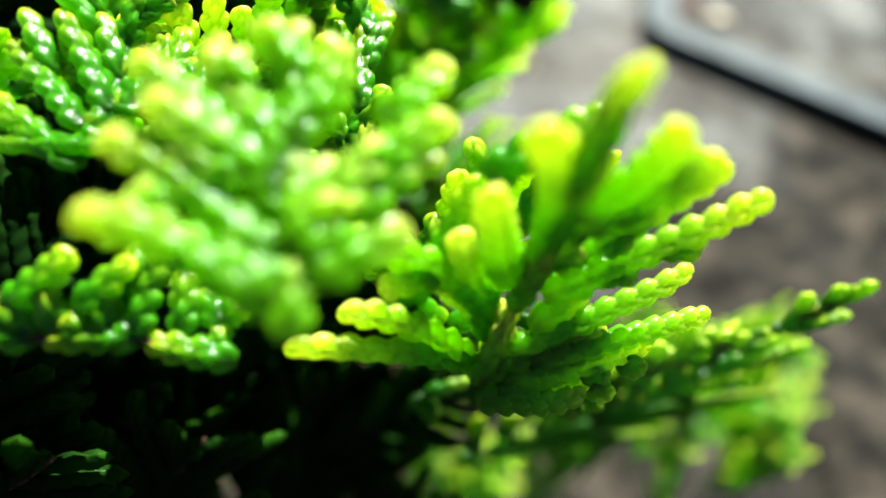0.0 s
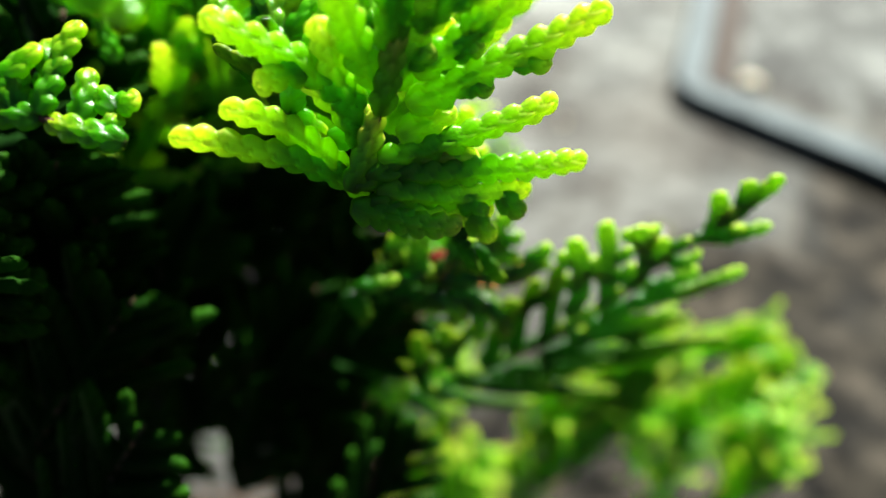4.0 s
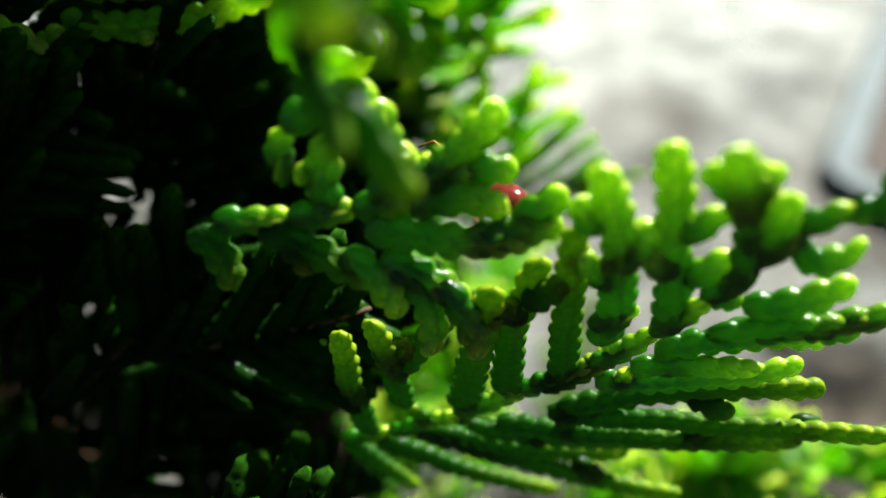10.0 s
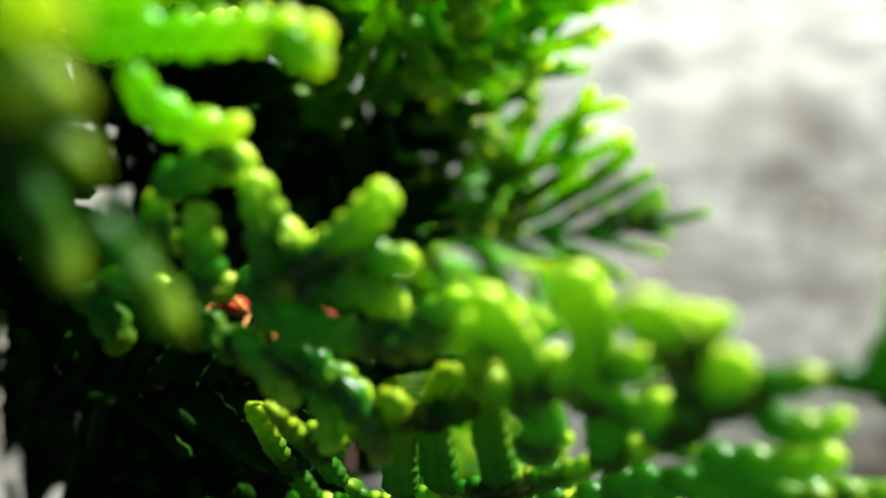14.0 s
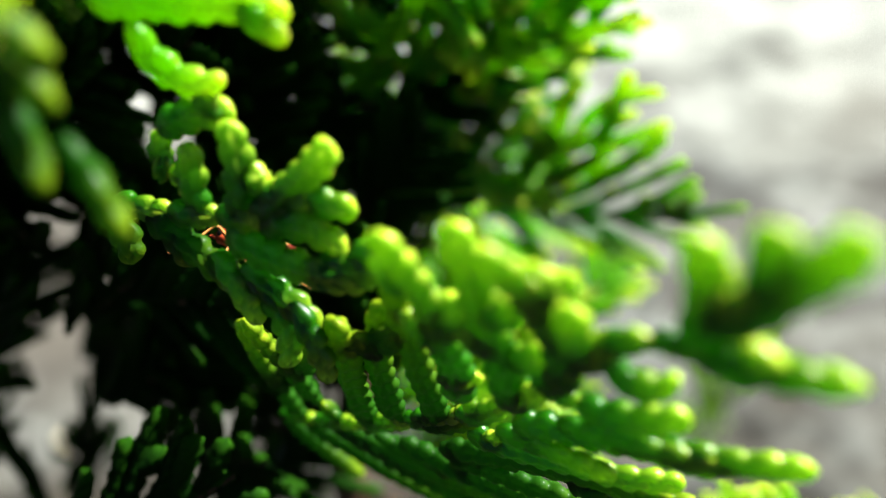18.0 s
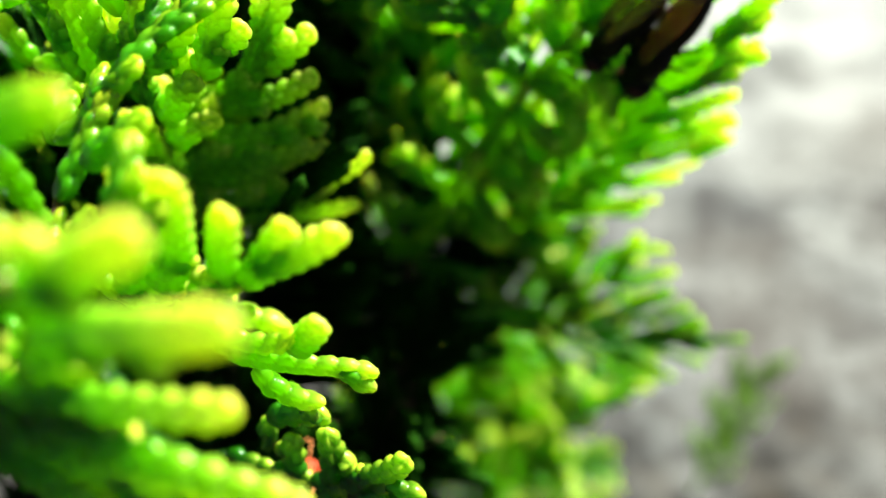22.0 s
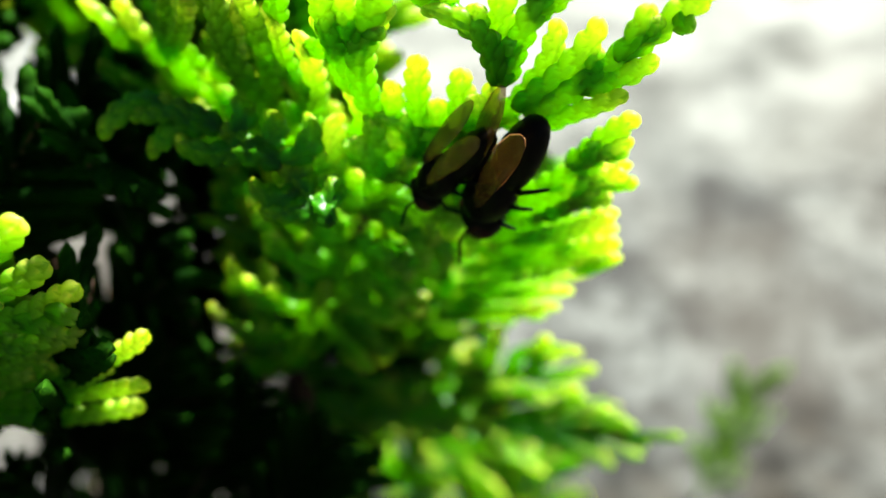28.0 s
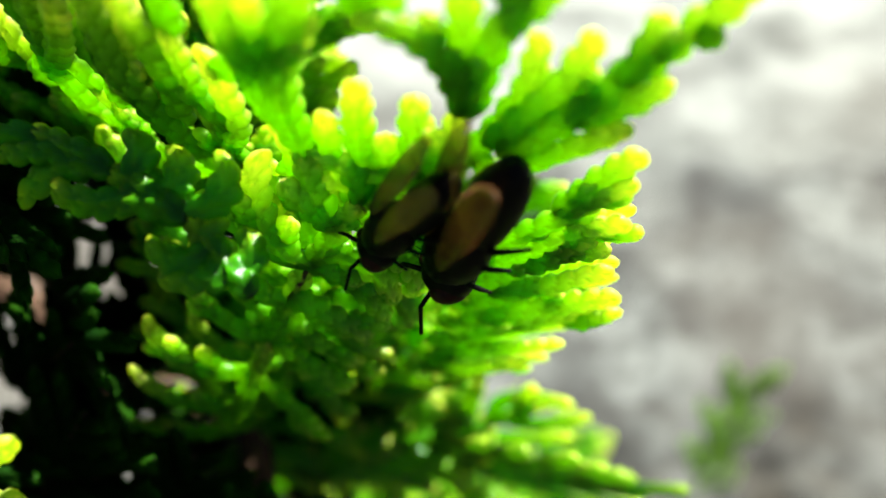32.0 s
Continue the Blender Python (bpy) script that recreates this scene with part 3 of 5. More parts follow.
FLAT["fly_spray_left"] = dict(
    sheet=(32.3, 0.05, -1.55, -1.55, 0.0, 22.0),
    stem=[(-5.2, 17.9), (-5.4, 19.4), (-5.5, 20.7), (-4.7, 22.2), (-3.5, 23.6)],
    twigs=[
        (-6.3, 19.0, -5.9, 23.4, 0.13),
        (-11.8, 17.7, -13.1, 21.6, -0.00),
        (-13.3, 18.7, -18.6, 19.8, -0.11),
        (-11.2, 19.6, -8.1, 22.9, 0.10),
        (-6.7, 20.2, -4.8, 23.1, 0.01),
        (-4.8, 20.3, -6.6, 21.4, -0.16),
        (-2.8, 20.8, -1.7, 23.8, 0.05),
        (-2.3, 21.6, 1.0, 23.9, 0.06),
        (-2.2, 22.0, -1.4, 23.3, 0.00),
        (-10.1, 18.9, -10.1, 20.5, -0.11),
        (-16.8, 17.7, -17.6, 19.1, -0.10),
    ])
FLAT["fly_spray_left"]["twigs"] += [
    (-14.2, 20.4, -14.1, 21.8, -0.25),
    (-10.3, 21.3, -8.9, 23.1, 0.12),
    (-1.9, 20.1, -0.4, 22.8, 0.16),
    (-5.0, 19.3, -7.6, 19.7, -0.25),
    (-9.5, 20.2, -6.1, 22.4, -0.05),
    (-12.7, 20.3, -7.5, 22.7, -0.05),
    (-6.6, 19.5, -4.1, 22.0, -0.16),
    (-3.9, 19.5, -3.0, 20.9, -0.25),
    (-9.0, 18.4, -9.9, 19.3, 0.25),
    (-12.1, 18.5, -16.5, 17.7, -0.08),
]
FLAT["fly_spray_left_low"] = dict(
    sheet=(35.5, 0.30, 0.25, 0.25, 0.0, 22.0),
    stem=[(-2.0, 16.5), (-4.3, 17.9), (-6.7, 18.5), (-9.1, 18.9)],
    twigs=[
        (-4.3, 17.9, -6.8, 17.4, -0.10),
        (-4.3, 17.9, -4.0, 19.8, -0.20),
        (-5.5, 18.2, -8.0, 17.7, 0.14),
        (-3.4, 17.3, -5.0, 17.0, 0.25),
        (-6.7, 18.5, -8.8, 16.9, -0.16),
        (-6.1, 18.4, -6.7, 19.7, -0.22),
        (-3.2, 17.2, -3.5, 18.2, 0.25),
        (-7.7, 18.6, -9.9, 18.1, -0.03),
        (-2.7, 16.9, -4.3, 16.2, 0.04),
        (-8.7, 18.8, -10.5, 17.0, -0.17),
        (-2.4, 16.8, -3.0, 18.1, -0.21),
        (-5.1, 18.1, -5.4, 19.6, -0.12),
    ])
FLAT["left_frond"] = dict(
    sheet=(26.5, 0.75, -1.00, -1.00, -7.0, 14.5),
    stem=[(-17.1, 3.9), (-12.2, 9.5), (-10.1, 11.8), (-8.8, 13.1)],
    twigs=[
        (-9.0, 12.7, -6.8, 16.3, -0.00),
        (-8.2, 14.1, -7.9, 15.3, 0.00),
        (-8.6, 13.1, -6.6, 14.8, -0.03),
        (-10.3, 11.5, -6.8, 13.5, -0.06),
        (-9.7, 12.1, -8.6, 13.0, 0.00),
        (-11.0, 10.3, -6.7, 12.6, -0.07),
        (-11.6, 9.4, -6.8, 11.7, -0.07),
        (-12.2, 8.6, -8.1, 10.8, -0.10),
        (-12.4, 7.6, -5.6, 11.4, -0.09),
        (-12.4, 6.8, -6.2, 9.8, -0.06),
    ])
FLAT["left_frond"]["twigs"] += [
    (-13.0, 5.9, -7.1, 8.2, -0.06),
    (-11.3, 7.9, -9.3, 9.2, 0.00),
    (-12.2, 9.5, -10.3, 13.0, -0.03),
    (-13.6, 7.9, -11.8, 11.8, -0.05),
    (-15.1, 6.2, -13.1, 10.6, -0.07),
    (-12.5, 8.7, -10.0, 10.7, -0.07),
    (-14.1, 7.0, -10.9, 8.4, -0.10),
    (-9.4, 8.2, -7.1, 10.1, 0.06),
    (-16.7, 4.3, -13.4, 4.9, 0.19),
]
FLAT["left_frond_upper"] = dict(
    sheet=(22.3, 0.40, -1.00, -1.00, -7.0, 14.8),
    stem=[(-10.9, 7.5), (-10.7, 10.3), (-10.6, 12.3), (-9.4, 14.1), (-8.0, 15.8)],
    twigs=[
        (-8.5, 12.2, -6.7, 14.9, -0.03),
        (-7.7, 13.0, -6.5, 13.9, 0.00),
        (-9.8, 12.2, -7.8, 14.0, -0.01),
        (-8.8, 14.6, -7.7, 15.1, 0.00),
        (-9.9, 13.6, -9.4, 15.4, 0.12),
        (-10.5, 13.1, -10.7, 14.4, 0.05),
        (-12.9, 10.9, -13.8, 14.0, -0.03),
        (-12.3, 10.5, -12.4, 14.7, -0.00),
        (-14.6, 10.9, -15.1, 12.1, 0.00),
        (-11.4, 11.0, -11.3, 14.6, 0.05),
        (-10.9, 10.8, -11.2, 13.1, -0.06),
        (-10.7, 10.4, -8.3, 12.4, 0.00),
        (-10.7, 9.7, -8.4, 11.1, 0.02),
        (-10.6, 11.9, -9.1, 13.1, -0.11),
        (-9.1, 14.6, -7.0, 16.1, 0.00),
    ])
FLAT["front_fork"] = dict(
    sheet=(19.7, 0.45, -1.15, -1.15, -1.7, 9.5),
    stem=[(-7.2, 8.9), (-7.4, 6.7), (-6.6, 5.6), (-4.2, 6.6), (-2.6, 7.5)],
    twigs=[
        (-6.2, 5.8, -4.6, 9.1, -0.04),
        (-5.0, 6.4, -2.6, 10.2, -0.03),
        (-7.1, 6.0, -6.3, 7.6, 0.03),
        (-3.1, 7.3, -1.7, 9.6, 0.02),
        (-2.7, 7.4, 0.5, 9.6, -0.00),
        (-1.9, 8.0, -0.7, 9.4, 0.00),
        (-3.5, 7.1, -3.4, 7.5, 0.00),
        (-5.0, 5.8, -1.4, 7.0, 0.12),
        (-3.5, 6.8, -3.0, 7.1, 0.00),
        (-5.0, 5.5, -1.6, 6.5, -0.19),
        (-2.1, 5.7, -0.7, 7.1, 0.00),
        (-4.3, 4.7, 0.2, 5.6, 0.03),
        (-3.6, 4.5, -1.6, 4.1, -0.25),
    ])
FLAT["near_left"] = dict(
    sheet=(17.5, 0.10, -0.60, -0.60, 0.0, 7.0),
    stem=[(-6.5, 6.1), (-5.5, 5.4), (-4.2, 5.4)],
    twigs=[
        (-4.7, 9.3, -1.7, 10.6, -0.00),
    ])
FLAT["mid_fan"] = dict(
    sheet=(12.3, 0.00, 0.50, 0.50, -9.0, 8.0),
    stem=[(-8.8, 6.8), (-8.7, 8.2), (-8.6, 10.0), (-8.6, 12.6)],
    twigs=[
        (-9.1, 7.3, -12.5, 9.1, -0.07),
        (-10.4, 8.0, -10.6, 8.6, 0.00),
        (-9.0, 8.1, -12.3, 10.7, -0.02),
        (-11.0, 9.1, -11.5, 9.5, 0.00),
        (-8.9, 9.3, -11.4, 11.1, -0.02),
        (-8.8, 10.1, -10.4, 12.5, 0.05),
        (-8.6, 7.7, -6.9, 10.3, 0.02),
        (-7.5, 9.4, -5.5, 10.4, 0.07),
        (-7.0, 10.5, -5.5, 11.9, -0.03),
        (-8.1, 8.7, -8.1, 10.0, 0.09),
    ])
FLAT["mid_fan"]["twigs"] += [
    (-8.6, 10.4, -7.7, 12.4, -0.08),
    (-8.7, 9.6, -9.8, 11.6, 0.03),
    (-7.5, 8.8, -5.8, 9.9, 0.15),
    (-8.9, 7.5, -10.0, 9.0, 0.06),
    (-8.5, 7.9, -7.6, 9.1, 0.24),
    (-8.6, 8.8, -9.4, 10.0, 0.13),
    (-8.5, 11.2, -9.3, 12.6, -0.04),
    (-8.4, 7.8, -6.5, 8.7, 0.01),
    (-9.2, 9.7, -10.7, 10.3, 0.18),
    (-9.8, 10.1, -11.7, 12.1, -0.03),
]
FLAT["near_fan"] = dict(
    sheet=(18.0, 0.30, -0.40, -1.40, 1.2, 6.7),
    stem=[(-4.8, 3.8), (-3.9, 5.9), (-3.3, 7.7), (-3.1, 9.7), (-3.2, 10.9)],
    twigs=[
        (-3.3, 9.0, -3.2, 11.2, 0.03),
        (-3.5, 7.4, -4.7, 10.4, -0.08),
        (-3.0, 8.4, -1.7, 10.4, -0.07),
        (-2.7, 8.0, -0.2, 9.7, -0.02),
        (-2.9, 6.9, 1.0, 9.1, -0.00),
        (-3.1, 6.1, 2.4, 8.5, 0.00),
        (-3.4, 5.3, -1.6, 6.1, 0.02),
        (-4.0, 4.6, 1.3, 6.6, -0.02),
        (-4.4, 4.2, -1.6, 5.3, -0.06),
        (-3.5, 4.2, 2.6, 4.7, -0.00),
        (-4.1, 3.8, 0.9, 3.7, -0.03),
        (-4.3, 3.5, -0.3, 3.0, -0.04),
        (-4.8, 3.4, -1.5, 2.8, -0.05),
        (-3.5, 6.6, -1.8, 8.4, 0.07),
        (-4.7, 4.1, -0.9, 4.7, 0.07),
        (-3.9, 6.6, -4.9, 9.0, 0.03),
    ])
FLAT["mid_frond"] = dict(
    sheet=(53.0, 0.50, -1.70, -1.70, 5.8, 9.3),
    stem=[(-11.8, 3.9), (-6.3, 4.0), (-1.0, 4.6), (4.9, 6.3), (9.1, 7.9)],
    twigs=[
        (-8.3, 4.0, -3.8, 8.6, 0.04),
        (-6.3, 3.9, 0.4, 9.4, -0.01),
        (-3.8, 4.0, 4.4, 10.3, -0.04),
        (-1.0, 4.6, 5.5, 9.5, -0.03),
        (1.7, 5.2, 6.4, 8.7, -0.03),
        (3.7, 5.8, 6.8, 8.0, -0.06),
        (-6.0, 3.7, -2.8, -0.6, 0.07),
        (-2.8, 4.0, 4.2, 2.9, -0.01),
        (0.0, 4.7, 5.5, 3.6, 0.01),
        (2.4, 5.4, 7.4, 5.7, -0.03),
        (5.3, 6.4, 7.6, 6.4, 0.05),
        (-8.8, 3.7, -7.4, -1.3, 0.07),
        (-10.1, 3.8, -7.2, 7.8, 0.04),
        (-4.6, 3.8, 2.0, 9.0, -0.01),
        (-10.8, 3.7, -11.5, -1.3, 0.04),
    ])
FLAT["near_fan_left"] = dict(
    sheet=(17.0, 0.10, -0.60, -0.60, -4.0, 6.0),
    stem=[(-4.3, 3.9), (-4.4, 5.0), (-4.3, 6.2)],
    twigs=[
        (-4.3, 6.2, -8.4, 8.2, -0.02),
        (-4.3, 3.9, -9.7, 5.5, -0.04),
        (-4.9, 4.3, -8.3, 6.1, -0.08),
        (-4.4, 5.0, -6.0, 6.8, -0.09),
        (-5.8, 7.0, -7.3, 6.5, -0.05),
        (-4.4, 5.5, -5.5, 8.3, -0.01),
    ])
FLAT["column_lace"] = dict(
    sheet=(37.5, 0.65, -1.25, -1.25, 0.0, 21.5),
    stem=[(-14.7, -2.8), (-12.1, 5.6), (-9.6, 11.7), (-8.0, 16.4)],
    twigs=[
        (-9.8, 10.8, -3.9, 12.5, 0.14),
        (-9.3, 12.0, -3.3, 14.1, 0.19),
        (-8.7, 13.8, -3.9, 15.7, 0.18),
        (-8.2, 15.2, -5.3, 17.7, -0.02),
        (-10.8, 8.6, -3.9, 10.9, 0.04),
        (-11.4, 7.2, -5.1, 9.6, -0.07),
        (-3.9, 12.5, -4.6, 17.4, -0.03),
        (-2.7, 12.9, -2.7, 18.0, -0.03),
        (-1.3, 13.6, -0.7, 18.2, -0.05),
    ])
FLAT["column_lace"]["twigs"] += [
    (-5.6, 12.2, -6.0, 17.0, 0.02),
    (-6.8, 11.8, -7.9, 15.9, -0.02),
    (-12.1, 5.6, -14.0, 9.7, 0.08),
    (-10.7, 9.2, -11.9, 13.5, 0.06),
    (-9.6, 11.7, -10.4, 15.3, 0.08),
    (-12.7, 3.6, -15.7, 6.3, 0.11),
    (-12.4, 4.8, -7.0, 5.6, 0.10),
    (-5.1, 9.6, -0.9, 11.9, -0.09),
    (-3.9, 12.2, 1.2, 14.1, -0.02),
]
FLAT["lower_tips"] = dict(
    sheet=(60.0, 0.40, -1.30, -1.30, 5.0, 6.0),
    stem=[(-8.9, 1.3), (-4.9, 5.0), (-1.2, 8.2), (2.0, 10.8)],
    twigs=[
        (-1.2, 8.2, 3.6, 12.5, 0.12),
        (-2.9, 6.4, -1.1, 11.7, 0.00),
        (-0.2, 8.8, 4.1, 11.0, -0.02),
        (0.5, 9.4, 1.6, 12.8, -0.00),
        (-4.5, 5.3, -4.4, 9.5, -0.18),
        (-7.0, 2.9, 0.8, 6.6, -0.04),
        (-8.4, 1.7, -2.8, -0.3, 0.16),
        (-8.9, 1.3, -6.2, -5.3, 0.07),
        (-2.9, 6.3, 3.3, 9.3, -0.03),
        (-8.9, 1.3, -13.1, -7.0, -0.12),
        (-5.9, 0.5, 0.8, 0.1, -0.06),
        (-5.3, 4.4, 1.3, 2.9, -0.25),
    ])
FLAT["pale_sprays"] = dict(
    sheet=(61.7, 0.20, -0.70, -0.70, 20.0, -10.0),
    stem=[(8.3, -19.5), (11.2, -17.3), (15.1, -15.3), (18.0, -11.3), (23.0, -10.7), (31.3, -11.3)],
    twigs=[
        (15.1, -15.3, 10.4, -10.7, -0.05),
        (16.0, -14.1, 17.3, -8.1, 0.06),
        (18.0, -11.3, 22.8, -6.5, 0.00),
        (20.4, -10.7, 24.1, -7.5, 0.13),
        (23.0, -10.7, 28.1, -8.6, 0.22),
        (25.7, -10.7, 31.9, -4.9, -0.09),
        (28.6, -11.3, 32.7, -8.0, -0.00),
        (30.4, -11.9, 36.0, -13.1, 0.19),
        (23.7, -11.3, 29.0, -14.2, -0.10),
        (15.1, -15.3, 22.6, -19.2, -0.09),
    ])
FLAT["pale_sprays"]["twigs"] += [
    (14.2, -15.8, 8.7, -12.9, -0.11),
    (18.1, -16.5, 31.3, -14.2, -0.24),
    (11.2, -17.0, 5.7, -12.9, -0.09),
    (11.5, -25.8, 10.4, -17.0, 0.00),
    (17.6, -11.8, 12.6, -9.2, 0.10),
    (16.7, -17.7, 11.6, -20.2, 0.11),
    (20.4, -10.7, 19.5, -7.1, 0.25),
    (27.4, -11.0, 29.6, -7.0, 0.22),
    (16.9, -13.5, 21.3, -8.1, 0.03),
]
FLAT["pale_sprays_low"] = dict(
    sheet=(72.0, 0.20, -0.70, -0.70, 30.0, -22.0),
    stem=[(19.6, -26.9), (24.1, -25.2), (29.5, -22.8), (36.3, -21.2)],
    twigs=[
        (29.5, -22.8, 34.4, -19.4, 0.06),
        (35.1, -21.2, 43.6, -18.6, -0.05),
        (36.5, -21.6, 46.4, -22.6, -0.10),
        (26.8, -24.2, 38.6, -26.9, -0.03),
        (32.3, -22.2, 44.7, -25.6, -0.05),
        (25.2, -24.8, 28.0, -19.9, 0.09),
        (33.9, -21.5, 40.6, -19.6, -0.06),
        (22.9, -25.5, 31.2, -28.2, -0.06),
        (31.3, -22.9, 41.0, -27.9, -0.03),
        (21.8, -25.8, 24.0, -20.5, 0.15),
    ])
FLAT["pale_sprays_inner"] = dict(
    sheet=(66.0, 0.20, -0.70, -0.70, 5.0, -15.0),
    stem=[(-4.7, -26.8), (-3.4, -21.1), (-2.7, -16.0), (-2.1, -12.5)],
    twigs=[
        (-3.1, -21.1, -0.6, -12.5, -0.05),
        (-3.5, -24.6, -5.1, -14.2, 0.11),
        (-2.7, -17.2, -3.8, -11.3, 0.14),
        (-3.8, -24.6, -0.1, -18.5, -0.06),
        (-2.8, -18.5, 0.9, -14.8, -0.22),
    ])
FLAT["column_left"] = dict(
    sheet=(45.5, 0.60, -0.80, -0.80, -8.9, 8.9),
    stem=[(-10.3, 4.3), (-9.8, 8.8), (-9.5, 13.2), (-9.2, 17.3), (-8.8, 20.6)],
    twigs=[
        (-9.6, 12.0, -13.0, 14.1, -0.09),
        (-9.4, 14.8, -12.2, 17.3, -0.00),
        (-9.2, 17.3, -11.5, 19.2, 0.07),
        (-9.8, 8.8, -14.0, 10.5, -0.06),
        (-10.1, 7.0, -14.2, 6.6, -0.05),
        (-10.2, 5.5, -13.8, 1.4, -0.02),
        (-9.6, 11.1, -5.4, 15.3, 0.06),
        (-9.4, 14.0, -5.6, 18.3, 0.05),
        (-9.2, 16.6, -6.2, 20.5, -0.02),
        (-9.9, 8.1, -5.2, 11.4, 0.07),
        (-10.1, 6.3, -5.5, 6.0, 0.12),
        (-9.5, 13.2, -12.1, 15.7, -0.01),
        (-9.7, 10.1, -12.7, 12.7, -0.03),
        (-9.5, 12.6, -6.8, 16.2, 0.11),
        (-9.8, 9.1, -6.4, 13.1, 0.10),
        (-10.3, 4.7, -7.1, 2.2, 0.10),
    ])
FLAT["fly_rows"] = dict(
    sheet=(35.2, 0.65, -1.55, -1.00, 0.0, 21.5),
    stem=[(-5.1, 11.3), (-2.2, 15.0), (-0.2, 17.2), (1.3, 19.0)],
    twigs=[
        (1.0, 18.4, 5.5, 21.3, 0.01),
        (0.4, 17.4, 5.3, 20.5, 0.02),
        (-0.3, 16.4, 5.1, 19.7, 0.02),
        (-1.0, 15.4, 5.1, 18.8, 0.00),
        (-1.8, 14.4, 5.1, 18.0, 0.00),
        (-2.6, 13.2, 4.2, 16.5, 0.01),
        (-3.6, 12.2, 2.5, 14.6, 0.00),
        (-4.7, 11.0, -0.1, 12.8, -0.05),
        (-5.1, 11.3, -6.5, 13.5, 0.25),
        (-3.0, 14.1, -3.6, 16.9, 0.15),
        (-1.5, 15.8, -2.2, 18.0, 0.08),
        (-5.5, 10.3, -9.9, 7.3, 0.04),
    ])
FLAT["column_behind"] = dict(FLAT["column_lace"], sheet=(43.5, 0.65, -1.25, -1.25, 1.8, 20.5))
FLAT["fly_spray_behind"] = dict(FLAT["fly_spray_inner"], sheet=(38.0, 0.60, -0.90, -0.90, 0.9, 20.6))

GIRTH = {"pale_sprays": 1.3, "pale_sprays_low": 1.3, "pale_sprays_inner": 1.3, "fly_rows": 0.8, "mid_frond": 1.45, "lower_tips": 1.35, "fly_spray": 1.08}
SHADE_SHARE = {"side_frond": 0.48, "small_fork": 0.45, "front_fork": 0.35}
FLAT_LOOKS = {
    "side_frond": ("long green conifer frond reaching over the concrete", LEAF_PART_SHADE, True, 0.25),
    "small_fork": ("small forked conifer spray on which an ant walks", LEAF_PART_SHADE, True, 0.25),
    "fly_spray": ("sunlit conifer spray on which two flies sit", LEAF_LIT, True, 0.45),
    "fly_rows": ("fine rows of bright conifer twigs below the flies", LEAF_LIT, True, 0.3),
    "fly_spray_inner": ("green inner conifer spray below the flies", LEAF_LIT, True, 0.9),
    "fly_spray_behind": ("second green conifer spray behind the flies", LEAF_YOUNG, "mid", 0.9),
    "fly_spray_left": ("broad sunlit conifer spray with yellow tips", LEAF_LIT, True, 0.3),
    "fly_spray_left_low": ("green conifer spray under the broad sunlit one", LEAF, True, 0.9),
    "left_frond": ("flat green conifer frond with yellow leaf tips", LEAF_LIT, True, 0.5),
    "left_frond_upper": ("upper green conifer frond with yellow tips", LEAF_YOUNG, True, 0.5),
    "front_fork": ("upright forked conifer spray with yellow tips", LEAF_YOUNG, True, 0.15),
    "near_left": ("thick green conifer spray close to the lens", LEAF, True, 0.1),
    "mid_fan": ("yellow-tipped conifer spray of scale leaves, in full sun", LEAF_LIT, True, 0.25),
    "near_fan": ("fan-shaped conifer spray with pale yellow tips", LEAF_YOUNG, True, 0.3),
    "near_fan_left": ("blurred green side twigs of the fan-shaped spray", LEAF_LIT, True, 0.2),
    "mid_frond": ("dark green feathered conifer frond behind", LEAF_PART_SHADE, False, 1.0),
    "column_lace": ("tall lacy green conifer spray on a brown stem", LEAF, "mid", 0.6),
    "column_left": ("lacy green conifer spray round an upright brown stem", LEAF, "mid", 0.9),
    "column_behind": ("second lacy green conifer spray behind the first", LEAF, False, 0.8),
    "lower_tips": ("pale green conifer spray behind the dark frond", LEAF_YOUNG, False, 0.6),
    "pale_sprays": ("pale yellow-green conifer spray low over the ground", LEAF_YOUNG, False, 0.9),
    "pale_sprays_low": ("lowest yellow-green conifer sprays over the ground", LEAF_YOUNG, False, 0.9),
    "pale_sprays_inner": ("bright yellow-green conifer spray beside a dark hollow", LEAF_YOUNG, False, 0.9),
}
FEET = {}
for i, (key, (label, leaf, fine, fork)) in enumerate(FLAT_LOOKS.items()):
    FEET[key] = flat_spray(label, leaf=leaf, fine=fine, fork=fork, seed=40 + i, shade_share=SHADE_SHARE.get(key, 0.0), girth=GIRTH.get(key, 1.16), **FLAT[key]).location.copy()


LOOKS = {
    "low_left": ("small curled green conifer spray over a dark hollow", LEAF, True),
    "back_top": ("green conifer spray behind the yellow-tipped fans", LEAF, True),
    "back_left": ("dense green conifer spray of flat scale leaves", LEAF, True),
    "near_droop": ("drooping shaded green conifer twigs close to the lens", LEAF_SHADE, True),
}
FORKS = {"back_left": 0.6}
for i, (key, (stem, twigs)) in enumerate(SPRAYS.items()):
    label, leaf, fine = LOOKS[key]
    spray(label, stem, twigs, leaf, fine, FORKS.get(key, 0.4), pitch=0.62, seed=i + 1)

